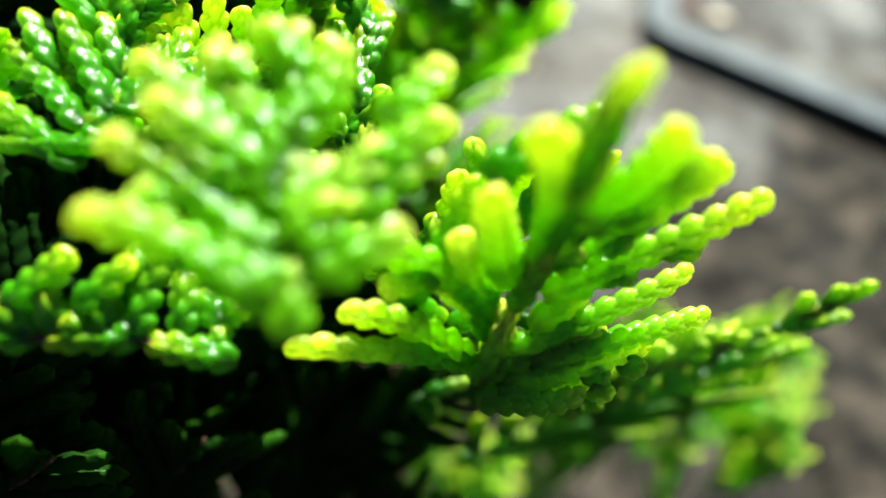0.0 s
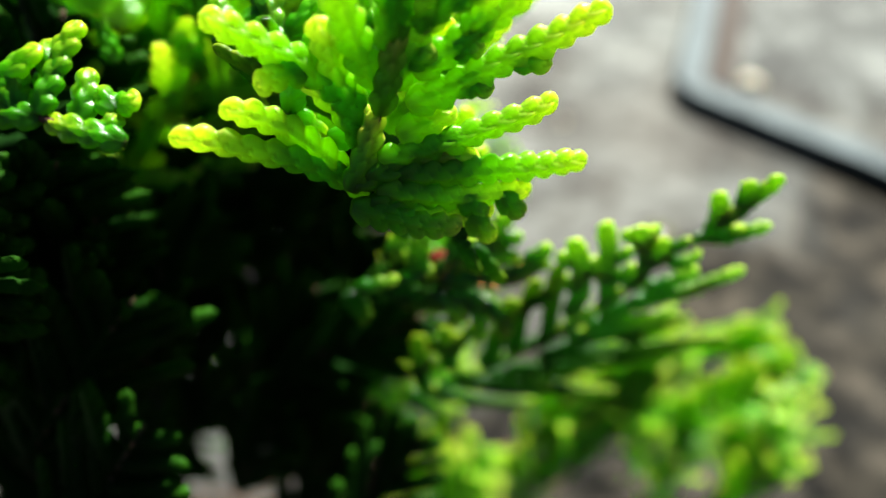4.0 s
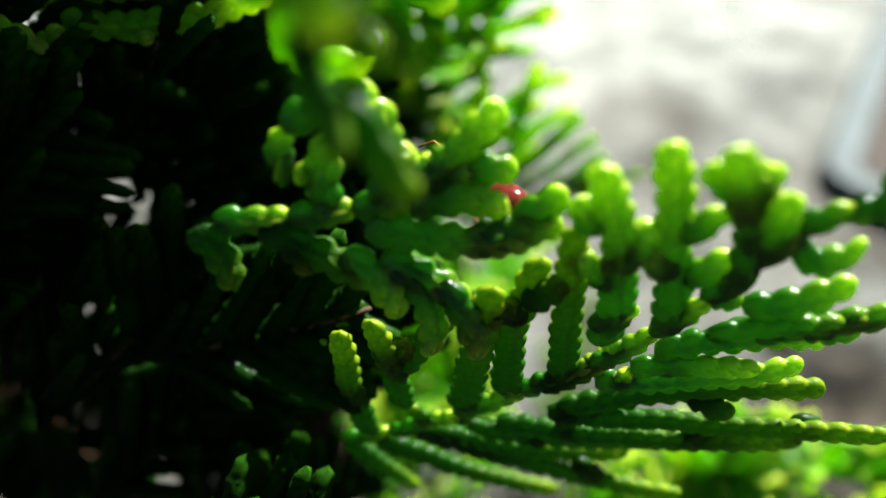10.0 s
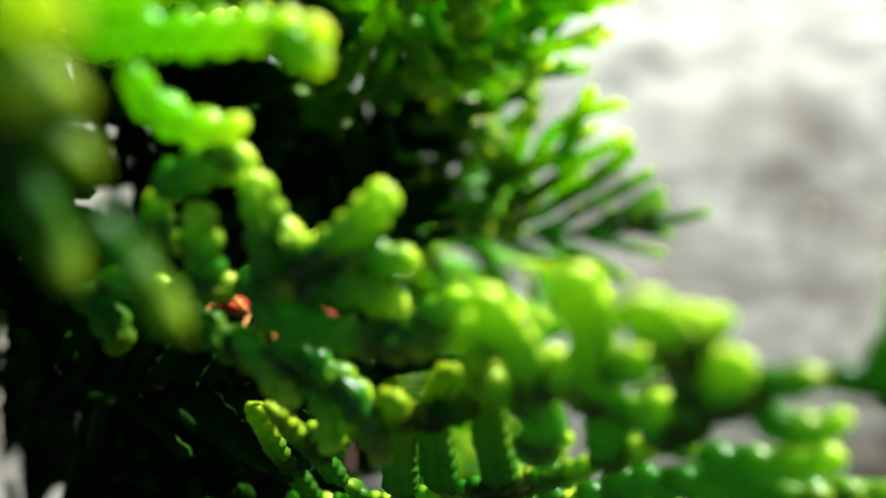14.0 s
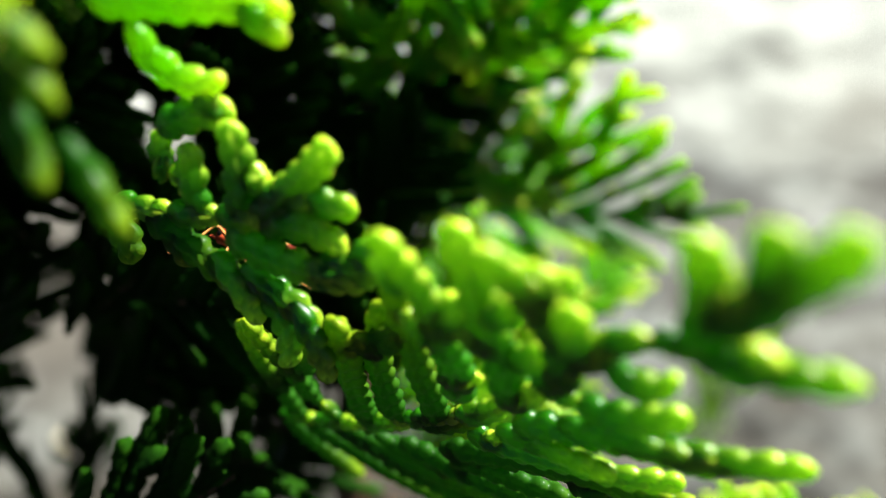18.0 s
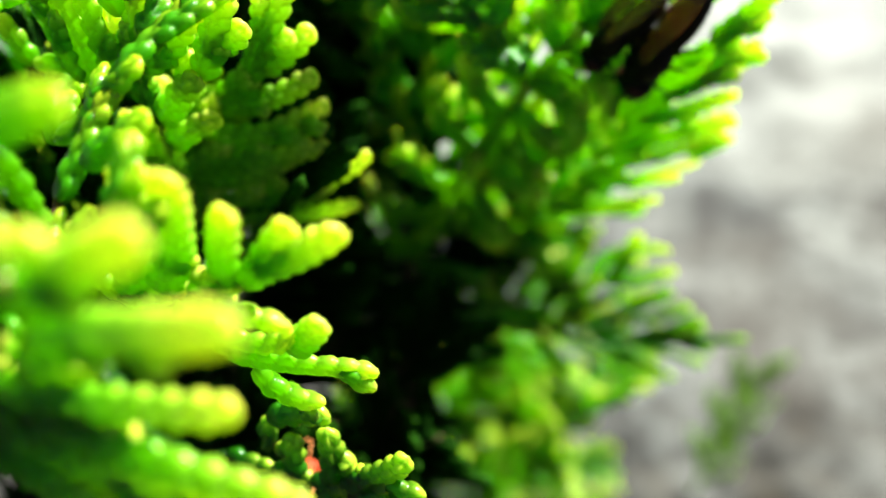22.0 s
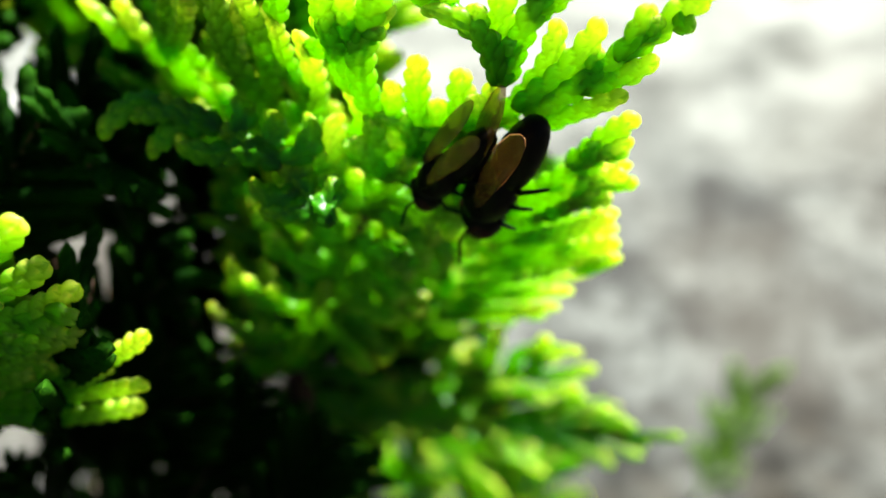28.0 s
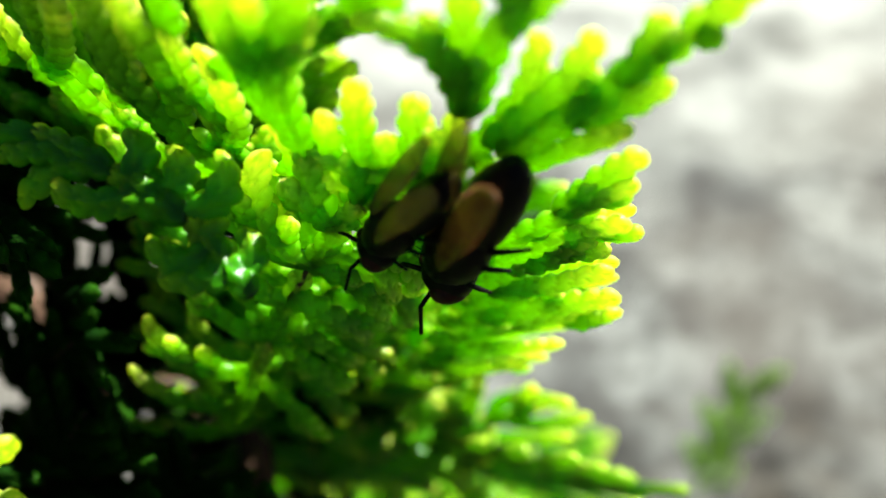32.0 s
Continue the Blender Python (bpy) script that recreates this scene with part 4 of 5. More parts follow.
# ---- sprays inside the shrub, and unseen ones above that shade it ----
INNER = []
INNER.append(("LEAF", [
    (-16.8, 29.9, 6.2, 0.47, -0.34, 1.04),
    (-29.9, 37.6, 0.6, 0.61, -0.38, 0.74),
    (-22.0, 32.3, 2.1, 0.93, -0.62, 1.18),
    (-19.4, 28.0, 8.6, 0.46, -0.35, 0.57),
    (-11.5, 40.4, 15.9, -0.29, -0.44, 0.56),
    (-20.0, 40.9, 17.8, -0.19, -0.45, 0.70),
    (-27.5, 33.4, 8.7, 0.71, -0.35, 0.47),
    (-10.6, 41.4, 18.0, 0.17, -0.59, 1.00),
    (-22.4, 28.7, 17.1, 0.02, 0.12, 0.33),
    (-29.6, 35.2, -4.1, 0.48, 0.08, 1.43),
    (-29.1, 39.7, 2.9, 0.68, -0.48, 0.48),
    (-24.7, 28.9, 4.7, 0.73, -0.16, 0.15),
    (-18.1, 31.6, 5.4, 0.63, -0.31, 0.79),
    (-25.3, 34.3, 4.8, 1.07, -0.76, 0.12),
    (-21.9, 31.8, 3.6, -0.16, -0.19, 0.79),
]))
INNER.append(("LEAF", [
    (-29.8, 33.4, 15.9, 1.03, 0.12, 1.17),
    (-29.5, 36.1, 8.6, 0.64, -0.47, 0.30),
    (-22.5, 30.0, 8.8, 0.33, -0.64, 0.51),
]))
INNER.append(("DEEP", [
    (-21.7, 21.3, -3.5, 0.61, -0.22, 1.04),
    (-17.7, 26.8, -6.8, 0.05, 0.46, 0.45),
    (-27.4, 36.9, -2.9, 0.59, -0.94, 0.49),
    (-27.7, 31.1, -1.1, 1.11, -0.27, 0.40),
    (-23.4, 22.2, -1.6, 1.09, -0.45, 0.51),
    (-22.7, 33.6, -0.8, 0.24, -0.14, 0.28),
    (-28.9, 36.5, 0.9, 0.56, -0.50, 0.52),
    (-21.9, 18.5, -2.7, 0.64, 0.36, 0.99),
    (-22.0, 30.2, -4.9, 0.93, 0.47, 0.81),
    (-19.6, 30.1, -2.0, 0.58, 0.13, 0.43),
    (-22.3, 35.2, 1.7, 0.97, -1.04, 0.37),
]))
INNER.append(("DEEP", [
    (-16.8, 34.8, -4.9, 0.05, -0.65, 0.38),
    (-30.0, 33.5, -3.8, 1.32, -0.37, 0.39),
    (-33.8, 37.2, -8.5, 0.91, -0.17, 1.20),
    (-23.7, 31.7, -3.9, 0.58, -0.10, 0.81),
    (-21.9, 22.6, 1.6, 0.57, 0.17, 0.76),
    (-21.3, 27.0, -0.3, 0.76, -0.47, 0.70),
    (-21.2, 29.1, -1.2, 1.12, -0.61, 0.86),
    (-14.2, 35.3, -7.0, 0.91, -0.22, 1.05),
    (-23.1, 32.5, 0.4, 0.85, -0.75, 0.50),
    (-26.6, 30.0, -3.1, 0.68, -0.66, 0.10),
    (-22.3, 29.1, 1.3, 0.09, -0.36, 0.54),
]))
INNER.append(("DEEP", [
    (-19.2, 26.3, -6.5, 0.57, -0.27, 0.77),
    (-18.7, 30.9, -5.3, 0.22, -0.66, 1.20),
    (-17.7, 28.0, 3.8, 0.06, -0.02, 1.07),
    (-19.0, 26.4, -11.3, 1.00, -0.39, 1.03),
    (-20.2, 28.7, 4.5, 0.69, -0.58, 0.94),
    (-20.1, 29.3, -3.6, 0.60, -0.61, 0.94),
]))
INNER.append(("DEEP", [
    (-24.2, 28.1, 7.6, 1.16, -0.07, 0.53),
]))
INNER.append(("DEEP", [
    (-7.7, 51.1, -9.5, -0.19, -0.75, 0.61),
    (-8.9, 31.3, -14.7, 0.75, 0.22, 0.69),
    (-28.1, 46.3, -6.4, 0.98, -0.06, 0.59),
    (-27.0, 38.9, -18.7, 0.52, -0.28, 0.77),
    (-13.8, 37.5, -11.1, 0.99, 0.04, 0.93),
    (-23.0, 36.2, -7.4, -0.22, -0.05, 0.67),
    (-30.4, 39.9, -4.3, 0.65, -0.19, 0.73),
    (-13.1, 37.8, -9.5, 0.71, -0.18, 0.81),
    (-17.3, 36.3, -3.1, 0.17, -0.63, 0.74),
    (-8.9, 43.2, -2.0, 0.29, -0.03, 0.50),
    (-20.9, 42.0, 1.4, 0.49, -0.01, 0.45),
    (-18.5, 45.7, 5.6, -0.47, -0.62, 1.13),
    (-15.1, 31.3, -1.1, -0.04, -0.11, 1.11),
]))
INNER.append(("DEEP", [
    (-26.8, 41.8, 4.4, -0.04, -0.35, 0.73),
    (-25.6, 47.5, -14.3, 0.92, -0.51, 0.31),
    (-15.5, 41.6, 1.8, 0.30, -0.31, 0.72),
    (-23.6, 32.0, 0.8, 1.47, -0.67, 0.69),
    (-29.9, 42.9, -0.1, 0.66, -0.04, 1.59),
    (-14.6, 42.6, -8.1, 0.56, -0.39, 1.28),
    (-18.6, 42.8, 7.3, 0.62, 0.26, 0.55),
    (-12.0, 41.0, -2.0, 0.37, 0.13, 0.99),
    (-33.5, 46.2, 17.4, 1.29, -0.11, 0.56),
    (-13.3, 48.0, -11.6, 0.59, -0.03, 0.73),
]))
INNER.append(("DEEP", [
    (-11.1, 46.8, -17.5, 0.85, 0.21, 0.99),
    (-10.0, 37.9, -8.7, 0.67, -0.32, 1.21),
    (-14.6, 42.3, -14.4, 0.35, -0.64, 0.91),
    (-11.6, 40.2, -12.8, 1.02, -0.53, 0.51),
    (-15.1, 49.1, -23.5, 0.57, -0.14, 1.00),
    (-32.1, 50.8, -6.2, 1.26, -0.58, 0.76),
    (-23.0, 37.4, -5.7, 0.54, -0.66, 0.64),
    (-29.7, 35.6, -3.3, 0.60, -0.11, 0.58),
    (-38.2, 43.5, -8.4, 0.74, 0.02, 0.95),
    (-25.1, 42.1, -1.8, 1.37, -0.80, 0.50),
    (-22.5, 34.7, -15.3, -0.04, 0.03, 0.76),
    (-13.0, 54.5, -18.3, 0.23, -0.73, 1.05),
    (-21.5, 38.0, 2.8, 0.61, -0.21, 0.24),
    (-10.9, 34.4, -4.6, 1.03, -0.17, 0.26),
]))
INNER.append(("DEEP", [
    (-23.6, 36.1, 2.6, 0.55, -0.78, 0.27),
    (-30.9, 37.8, -2.7, -0.10, -0.19, 0.97),
    (-25.6, 45.0, 14.9, 0.93, -0.52, 0.30),
    (-18.0, 37.7, 15.6, 0.97, -0.96, 0.07),
    (-11.1, 32.6, 4.2, 0.33, -0.36, 1.13),
    (-24.7, 30.0, 14.0, 0.20, 0.10, 0.50),
    (-23.8, 33.2, 11.2, -0.02, -0.28, 0.74),
    (-33.0, 35.7, 6.7, 0.36, -0.32, 1.13),
    (-21.6, 37.6, 11.5, 1.28, -0.40, 0.95),
    (-6.8, 42.1, -6.9, 0.35, -0.30, 0.59),
    (-27.5, 37.0, -8.5, 0.50, -0.96, 0.91),
    (-7.2, 42.3, -4.5, 0.55, -0.84, 0.77),
]))
INNER.append(("YOUNG", [
    (-11.6, 50.9, 3.1, -0.50, 0.18, 0.85),
    (-15.0, 43.0, 19.7, -0.19, -0.65, 0.73),
    (-8.7, 50.7, 8.3, 0.49, 0.34, 0.80),
    (-9.7, 50.0, 5.8, 0.38, 0.18, 0.91),
    (-10.8, 41.4, 20.6, 0.36, -0.21, 0.91),
    (-16.3, 50.9, 3.0, -0.02, 0.46, 0.89),
    (-7.4, 49.5, 3.7, 0.65, 0.56, 0.52),
]))
INNER.append(("YOUNG", [
    (-10.6, 44.3, 15.0, 0.21, -0.33, 0.92),
    (-12.8, 41.5, 17.4, -0.03, -0.50, 0.86),
    (-12.9, 48.6, 17.9, 0.13, -0.38, 0.92),
    (-13.0, 50.1, 1.9, 0.64, 0.71, 0.30),
    (-14.2, 40.8, 18.3, 0.03, -0.60, 0.80),
    (-5.3, 50.1, 14.0, 0.55, -0.12, 0.83),
]))
INNER.append(("SUNLIT", [
    (-23.0, 39.4, 19.8, -0.69, -0.60, 0.40),
    (-19.5, 39.8, 19.1, -0.51, -0.31, 0.80),
    (-14.6, 39.0, 17.9, -0.17, -0.58, 0.79),
    (-13.4, 37.9, 20.7, 0.01, -0.41, 0.91),
    (-13.6, 43.6, 22.4, -0.01, -0.19, 0.98),
]))
INNER.append(("SUNLIT", [
    (-21.2, 39.4, 19.8, -0.62, -0.25, 0.74),
    (-19.0, 39.7, 19.5, -0.33, -0.43, 0.84),
]))
INNER.append(("SUNLIT", [
    (-17.6, 43.4, 19.1, -0.66, -0.51, 0.56),
    (-13.7, 39.2, 21.0, -0.32, -0.55, 0.77),
    (-12.7, 38.7, 20.5, -0.00, -0.47, 0.88),
    (-13.1, 42.9, 20.2, -0.16, -0.42, 0.89),
    (-22.2, 40.5, 21.0, -0.61, -0.45, 0.65),
    (-18.7, 37.6, 18.5, -0.50, -0.52, 0.69),
]))
INNER.append(("DEEP", [
    (-18.1, 42.8, 12.0, 0.76, -0.07, 0.04),
    (-15.6, 47.7, -3.6, 0.35, -0.22, 0.32),
    (-20.0, 47.1, 11.4, 0.12, -0.31, 0.38),
    (-21.8, 41.7, -8.4, 0.53, -0.37, 1.34),
    (-14.0, 39.8, -0.2, 0.82, -0.22, 1.63),
    (-13.6, 55.6, -5.7, 1.12, -0.98, 0.75),
    (-13.9, 43.0, 13.9, 0.74, 0.14, 0.87),
    (-19.0, 40.0, 6.3, 0.49, -0.18, 0.29),
    (-17.7, 38.8, 13.4, 0.99, -0.28, -0.35),
    (-10.9, 47.9, 4.6, 0.34, 0.09, 0.40),
    (-15.2, 39.5, 1.2, 0.51, -0.31, 1.02),
    (-23.5, 52.1, 12.4, 0.45, -0.71, 0.67),
    (-15.5, 42.9, 14.9, 1.28, -0.62, 1.07),
    (-21.3, 46.5, 6.6, 0.96, -0.47, 0.29),
    (-22.0, 44.9, 6.3, 0.70, -0.60, 0.75),
]))
INNER.append(("DEEP", [
    (-16.6, 48.3, 13.5, 0.31, -0.96, 0.93),
    (-27.1, 42.2, 9.2, 1.06, -0.73, 0.63),
    (-19.2, 44.6, 11.7, 0.24, -0.17, 0.46),
    (-20.7, 48.6, -4.7, 0.76, -0.67, 0.53),
    (-22.2, 51.3, -2.7, 0.97, 0.01, 0.91),
    (-19.0, 46.4, 15.4, 0.35, -0.54, 0.67),
]))
INNER.append(("DEEP", [
    (-30.1, 64.6, -11.4, 0.83, -0.43, 0.93),
    (-28.1, 59.5, -17.7, 0.98, -0.20, 0.73),
    (-41.9, 56.7, -10.3, 1.38, -0.23, 0.53),
    (-25.0, 56.3, -11.0, 0.69, -0.68, 0.26),
    (-25.7, 55.5, -24.2, 0.18, 0.45, 1.14),
    (-19.4, 57.0, -18.3, 0.29, 0.04, 0.76),
    (-39.6, 68.3, -8.6, 0.77, -0.56, 0.56),
    (-26.0, 43.4, -5.4, 1.12, 0.52, 0.72),
    (-33.0, 63.9, -24.9, 0.22, -0.51, 0.76),
    (-34.2, 65.5, -22.3, 0.71, -0.70, 0.56),
    (-26.4, 69.2, -18.7, 0.60, 0.11, 0.93),
    (-38.3, 62.5, -13.7, 0.61, -0.27, 0.51),
    (-39.6, 63.9, -6.3, 1.02, -0.34, 1.02),
    (-27.0, 66.6, -21.9, 0.13, -0.80, 1.25),
    (-40.9, 60.6, -8.8, 0.73, -0.53, 0.54),
]))
INNER.append(("DEEP", [
    (-28.0, 49.7, -15.8, 0.84, -0.08, 0.53),
    (-26.2, 61.4, -17.7, 0.45, -0.48, 0.78),
]))
INNER.append(("DEEP", [
    (-27.4, 42.7, 13.6, 0.48, -0.33, 0.84),
    (-21.3, 36.4, 12.3, 0.58, 0.11, 0.76),
    (-24.1, 28.8, 12.8, 0.72, -0.00, 0.64),
    (-17.8, 31.0, 9.6, 0.83, 0.14, 1.38),
    (-34.2, 43.3, 12.4, 0.64, -0.74, 0.22),
    (-22.8, 36.2, 14.2, 1.05, -0.22, 0.59),
    (-30.8, 38.7, 15.8, 0.82, -0.46, 0.36),
    (-26.3, 37.0, 18.8, 0.54, -0.65, 0.73),
    (-27.7, 29.5, 17.0, 0.91, 0.08, 0.64),
]))
INNER.append(("YOUNG", [
    (14.3, 76.0, -23.8, 1.43, -0.02, 1.33),
    (11.1, 61.0, -22.0, 0.30, 0.06, 0.36),
    (7.0, 63.0, -19.3, 0.67, -0.60, 1.05),
    (6.6, 63.2, -26.2, 0.48, -0.36, 1.65),
    (27.2, 87.5, -19.8, 0.09, -0.25, 0.72),
    (-11.6, 70.1, -33.0, 0.83, 0.14, 0.81),
    (-3.4, 59.2, -25.9, 0.98, -0.42, 1.23),
    (5.2, 87.6, -31.1, 0.80, -0.79, 0.62),
    (-5.4, 63.8, -24.7, 0.54, 0.10, 0.18),
    (-8.6, 81.6, -27.1, 0.78, 0.39, 0.26),
    (-2.3, 60.4, -25.0, 0.65, -0.02, 0.84),
    (-9.0, 79.8, -28.9, 1.51, -0.54, 0.99),
]))
INNER.append(("YOUNG", [
    (30.2, 70.8, -17.0, 0.91, -0.48, 0.81),
    (21.7, 76.8, -19.4, -0.05, -0.98, 0.63),
    (11.5, 65.8, -18.9, 0.85, 0.35, 0.60),
    (30.9, 67.4, -18.3, 0.65, -0.09, 0.56),
    (9.3, 61.2, -18.0, 0.67, 0.13, 0.80),
    (15.8, 58.5, -14.4, 0.58, 0.16, 0.61),
    (14.9, 59.0, -14.0, 0.20, -0.35, 0.80),
    (14.2, 60.7, -17.7, 0.73, 0.23, 0.92),
    (22.0, 61.3, -16.6, 1.00, -0.81, 0.73),
    (19.6, 66.7, -17.3, 0.19, -0.98, 1.27),
    (16.1, 55.9, -15.7, 0.07, 0.24, 0.77),
    (19.4, 77.1, -19.1, -0.04, -0.91, 0.29),
    (25.5, 68.4, -12.3, 0.38, -0.55, 0.37),
    (29.7, 67.0, -16.3, 0.50, -0.11, 1.15),
    (10.1, 57.9, -19.2, 0.87, 0.21, 1.09),
]))
INNER.append(("YOUNG", [
    (26.4, 61.0, -22.9, 0.62, 0.06, 1.18),
    (26.9, 67.3, -28.6, 0.74, -0.02, 0.67),
    (27.2, 77.2, -24.8, -0.11, -0.32, 0.65),
    (26.5, 61.6, -25.8, 0.55, -0.52, 1.10),
    (22.4, 73.5, -26.0, 0.02, 0.10, 0.34),
    (30.3, 57.9, -22.0, 0.09, 0.16, 1.13),
    (20.2, 62.6, -29.5, 0.19, 0.21, 1.39),
    (27.3, 72.3, -21.9, 0.05, -0.53, 0.59),
    (27.5, 61.1, -23.9, 0.45, 0.49, 0.86),
    (23.9, 71.7, -27.2, 0.19, 0.01, 0.27),
    (34.4, 67.7, -22.6, -0.13, -0.01, 0.30),
]))
INNER.append(("YOUNG", [
    (-21.9, 63.3, -11.5, 0.90, -0.38, 0.40),
    (-16.6, 84.6, -22.8, 0.67, -0.01, 0.58),
    (-21.5, 59.6, -14.3, 1.18, 0.60, 0.78),
    (-16.6, 83.4, -17.1, 0.54, 0.31, 0.76),
    (-20.1, 79.0, -17.7, 0.93, -0.09, 0.18),
    (-9.5, 80.0, -19.7, 0.67, -0.74, 1.18),
    (-7.3, 62.6, -10.8, 1.23, -0.24, 0.89),
    (-21.9, 69.0, -7.9, 0.48, -0.43, 0.51),
    (-24.3, 83.0, -18.4, 0.77, -0.21, 0.87),
    (-7.7, 72.4, -8.6, 0.30, 0.07, 0.84),
    (-8.5, 69.3, -10.7, 0.81, 0.20, 0.17),
    (-21.2, 65.4, -7.3, 0.94, 0.01, 0.53),
    (-14.8, 75.4, -12.9, 0.22, -0.83, 0.85),
    (-16.3, 82.4, -19.7, 0.26, -0.15, 0.64),
    (-15.8, 64.4, -13.5, 0.37, -0.27, 1.43),
]))
INNER.append(("YOUNG", [
    (-18.0, 63.9, -7.0, 0.10, -0.58, 0.37),
    (-10.8, 64.9, -6.7, 0.36, -0.57, 0.70),
    (-19.0, 77.9, -6.8, 0.72, -0.07, 0.61),
    (-6.6, 72.5, -11.2, 0.36, 0.06, 0.78),
    (-10.0, 76.5, -3.3, 0.17, 0.91, 0.31),
]))
INNER.append(("DEEP", [
    (-13.8, 60.6, -20.6, 0.32, 0.18, 0.69),
    (-18.2, 51.3, -2.9, 0.73, -0.42, 0.90),
    (-18.6, 55.2, -19.1, 0.82, -0.37, 0.93),
    (-11.9, 67.4, -11.2, 0.34, -1.17, 0.87),
    (-15.7, 55.7, -2.4, 0.75, 0.29, 1.00),
    (-13.3, 56.2, -13.3, 0.70, -0.18, 1.20),
    (-14.3, 55.2, -6.3, -0.28, -0.73, 0.53),
    (-14.4, 58.5, -5.2, 0.77, -0.36, 1.16),
]))
INNER.append(("YOUNG", [
    (-6.2, 96.4, -17.5, 0.86, -0.37, 0.47),
    (-14.1, 87.2, -12.2, 1.06, -0.55, 0.74),
    (-18.0, 92.3, -13.7, 0.83, -0.00, 0.78),
    (-11.5, 77.2, -22.3, 0.15, -0.31, 0.16),
    (-13.5, 94.6, -18.6, 0.68, -0.31, 0.61),
    (-7.4, 65.6, -19.3, 0.18, 0.00, 0.96),
    (-12.1, 71.3, -6.6, 0.63, -0.17, 0.96),
    (-11.7, 72.1, -7.0, 0.46, -0.39, 0.25),
    (-1.9, 83.0, -19.9, 1.02, -0.81, 1.09),
    (-9.6, 72.4, -5.1, 0.70, -0.17, -0.34),
    (-10.6, 92.5, -22.4, 0.01, -0.89, 1.21),
    (-0.6, 70.3, -4.2, 0.17, 0.26, 0.84),
    (-4.7, 64.3, -15.8, 0.71, 0.12, 0.78),
    (-20.8, 85.8, -11.8, 0.88, -0.47, 0.61),
]))
INNER.append(("DEEP", [
    (-30.6, 54.2, -18.8, -0.10, -0.39, 0.92),
    (-30.9, 51.0, -17.3, 0.21, 0.33, 0.92),
    (-26.8, 54.4, -13.2, 0.44, -0.55, 0.71),
    (-30.6, 44.5, -26.6, 0.06, -0.05, 1.00),
    (-30.8, 57.0, -24.2, 0.41, -0.91, 0.04),
    (-28.6, 42.7, -15.9, 0.15, -0.04, 0.99),
    (-33.0, 48.9, -19.2, 0.31, -0.95, 0.05),
    (-23.9, 46.7, -20.8, 0.07, -0.11, 0.99),
    (-19.8, 43.7, -23.9, -0.86, -0.06, 0.51),
]))
# unseen sprays added high above, towards the sun, to shade the hollow
INNER.append(("DEEP", [
    (-3.2, 31.1, 47.4, 0.65, -0.76, -0.06),
    (-7.7, 48.6, 62.4, -0.30, -0.00, 0.95),
    (-4.1, 37.7, 43.0, -0.39, -0.48, 0.79),
    (2.1, 48.7, 48.3, -0.21, -0.48, 0.85),
    (5.7, 42.5, 60.8, 0.76, 0.28, 0.58),
    (3.1, 49.5, 60.9, 0.12, -0.91, -0.39),
    (-9.4, 50.0, 35.2, 0.56, -0.30, 0.77),
    (-3.1, 44.6, 60.0, 0.72, 0.34, 0.61),
    (7.2, 51.2, 51.2, -0.36, -0.39, 0.85),
    (-18.4, 38.7, 37.5, 0.66, 0.73, -0.19),
    (2.0, 28.9, 62.8, 0.79, 0.16, 0.60),
    (6.0, 32.8, 60.0, -0.15, -0.96, 0.25),
]))


KINDS = {
    "LEAF": [frond("green feathered conifer spray inside the shrub", LEAF, 100 + k, 7 + k % 2) for k in range(4)],
    "DEEP": [frond("shaded dark green conifer spray of the shrub", LEAF_DEEP_SHADE, 200 + k, 7 + k % 2) for k in range(4)],
    "SUNLIT": [frond("sunlit yellow-tipped conifer spray in the crown", LEAF_LIT, 400 + k, 8 + k % 2, "mid") for k in range(4)],
    "YOUNG": [frond("pale yellow-green feathered conifer spray of the shrub", LEAF_YOUNG, 300 + k, 6 + k % 2) for k in range(3)],
}
random.seed(77)
used = set()
INNER.append(("DEEP", [
    (-15.0, 35.4, -8.0, 0.10, -0.10, 0.95),
    (-19.0, 34.1, -15.5, 0.15, 0.0, 0.95),
]))
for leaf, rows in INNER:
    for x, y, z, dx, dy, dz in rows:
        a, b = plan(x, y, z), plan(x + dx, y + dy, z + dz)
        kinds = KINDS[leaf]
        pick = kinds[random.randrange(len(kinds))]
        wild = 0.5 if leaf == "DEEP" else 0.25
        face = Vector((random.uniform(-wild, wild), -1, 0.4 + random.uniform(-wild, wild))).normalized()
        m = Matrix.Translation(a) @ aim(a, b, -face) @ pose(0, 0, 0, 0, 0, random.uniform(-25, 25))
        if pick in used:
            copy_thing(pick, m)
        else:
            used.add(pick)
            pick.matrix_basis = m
for kinds in KINDS.values():
    for k in kinds:
        if k not in used:
            for o in (*k.children, k):
                bpy.data.objects.remove(o)

# ---- the shrub's own wood ----
shrub = new("conifer_shrub")
crown_top = plan(-62, 60, 4)
shrub.location = (crown_top.x - 0.03, crown_top.y + 0.05, GROUND)
tagged(shrub, "brown woody stem and branches of the conifer shrub", "shrub")


def wood(name, points, thick, thin, label=""):
    bm = bmesh.new()
    pts = [Vector(p) - shrub.location for p in points]
    tube(bm, pts, np.linspace(thick, thin, len(pts)).tolist(), 9)
    part(name, bm, BARK, shrub, label)


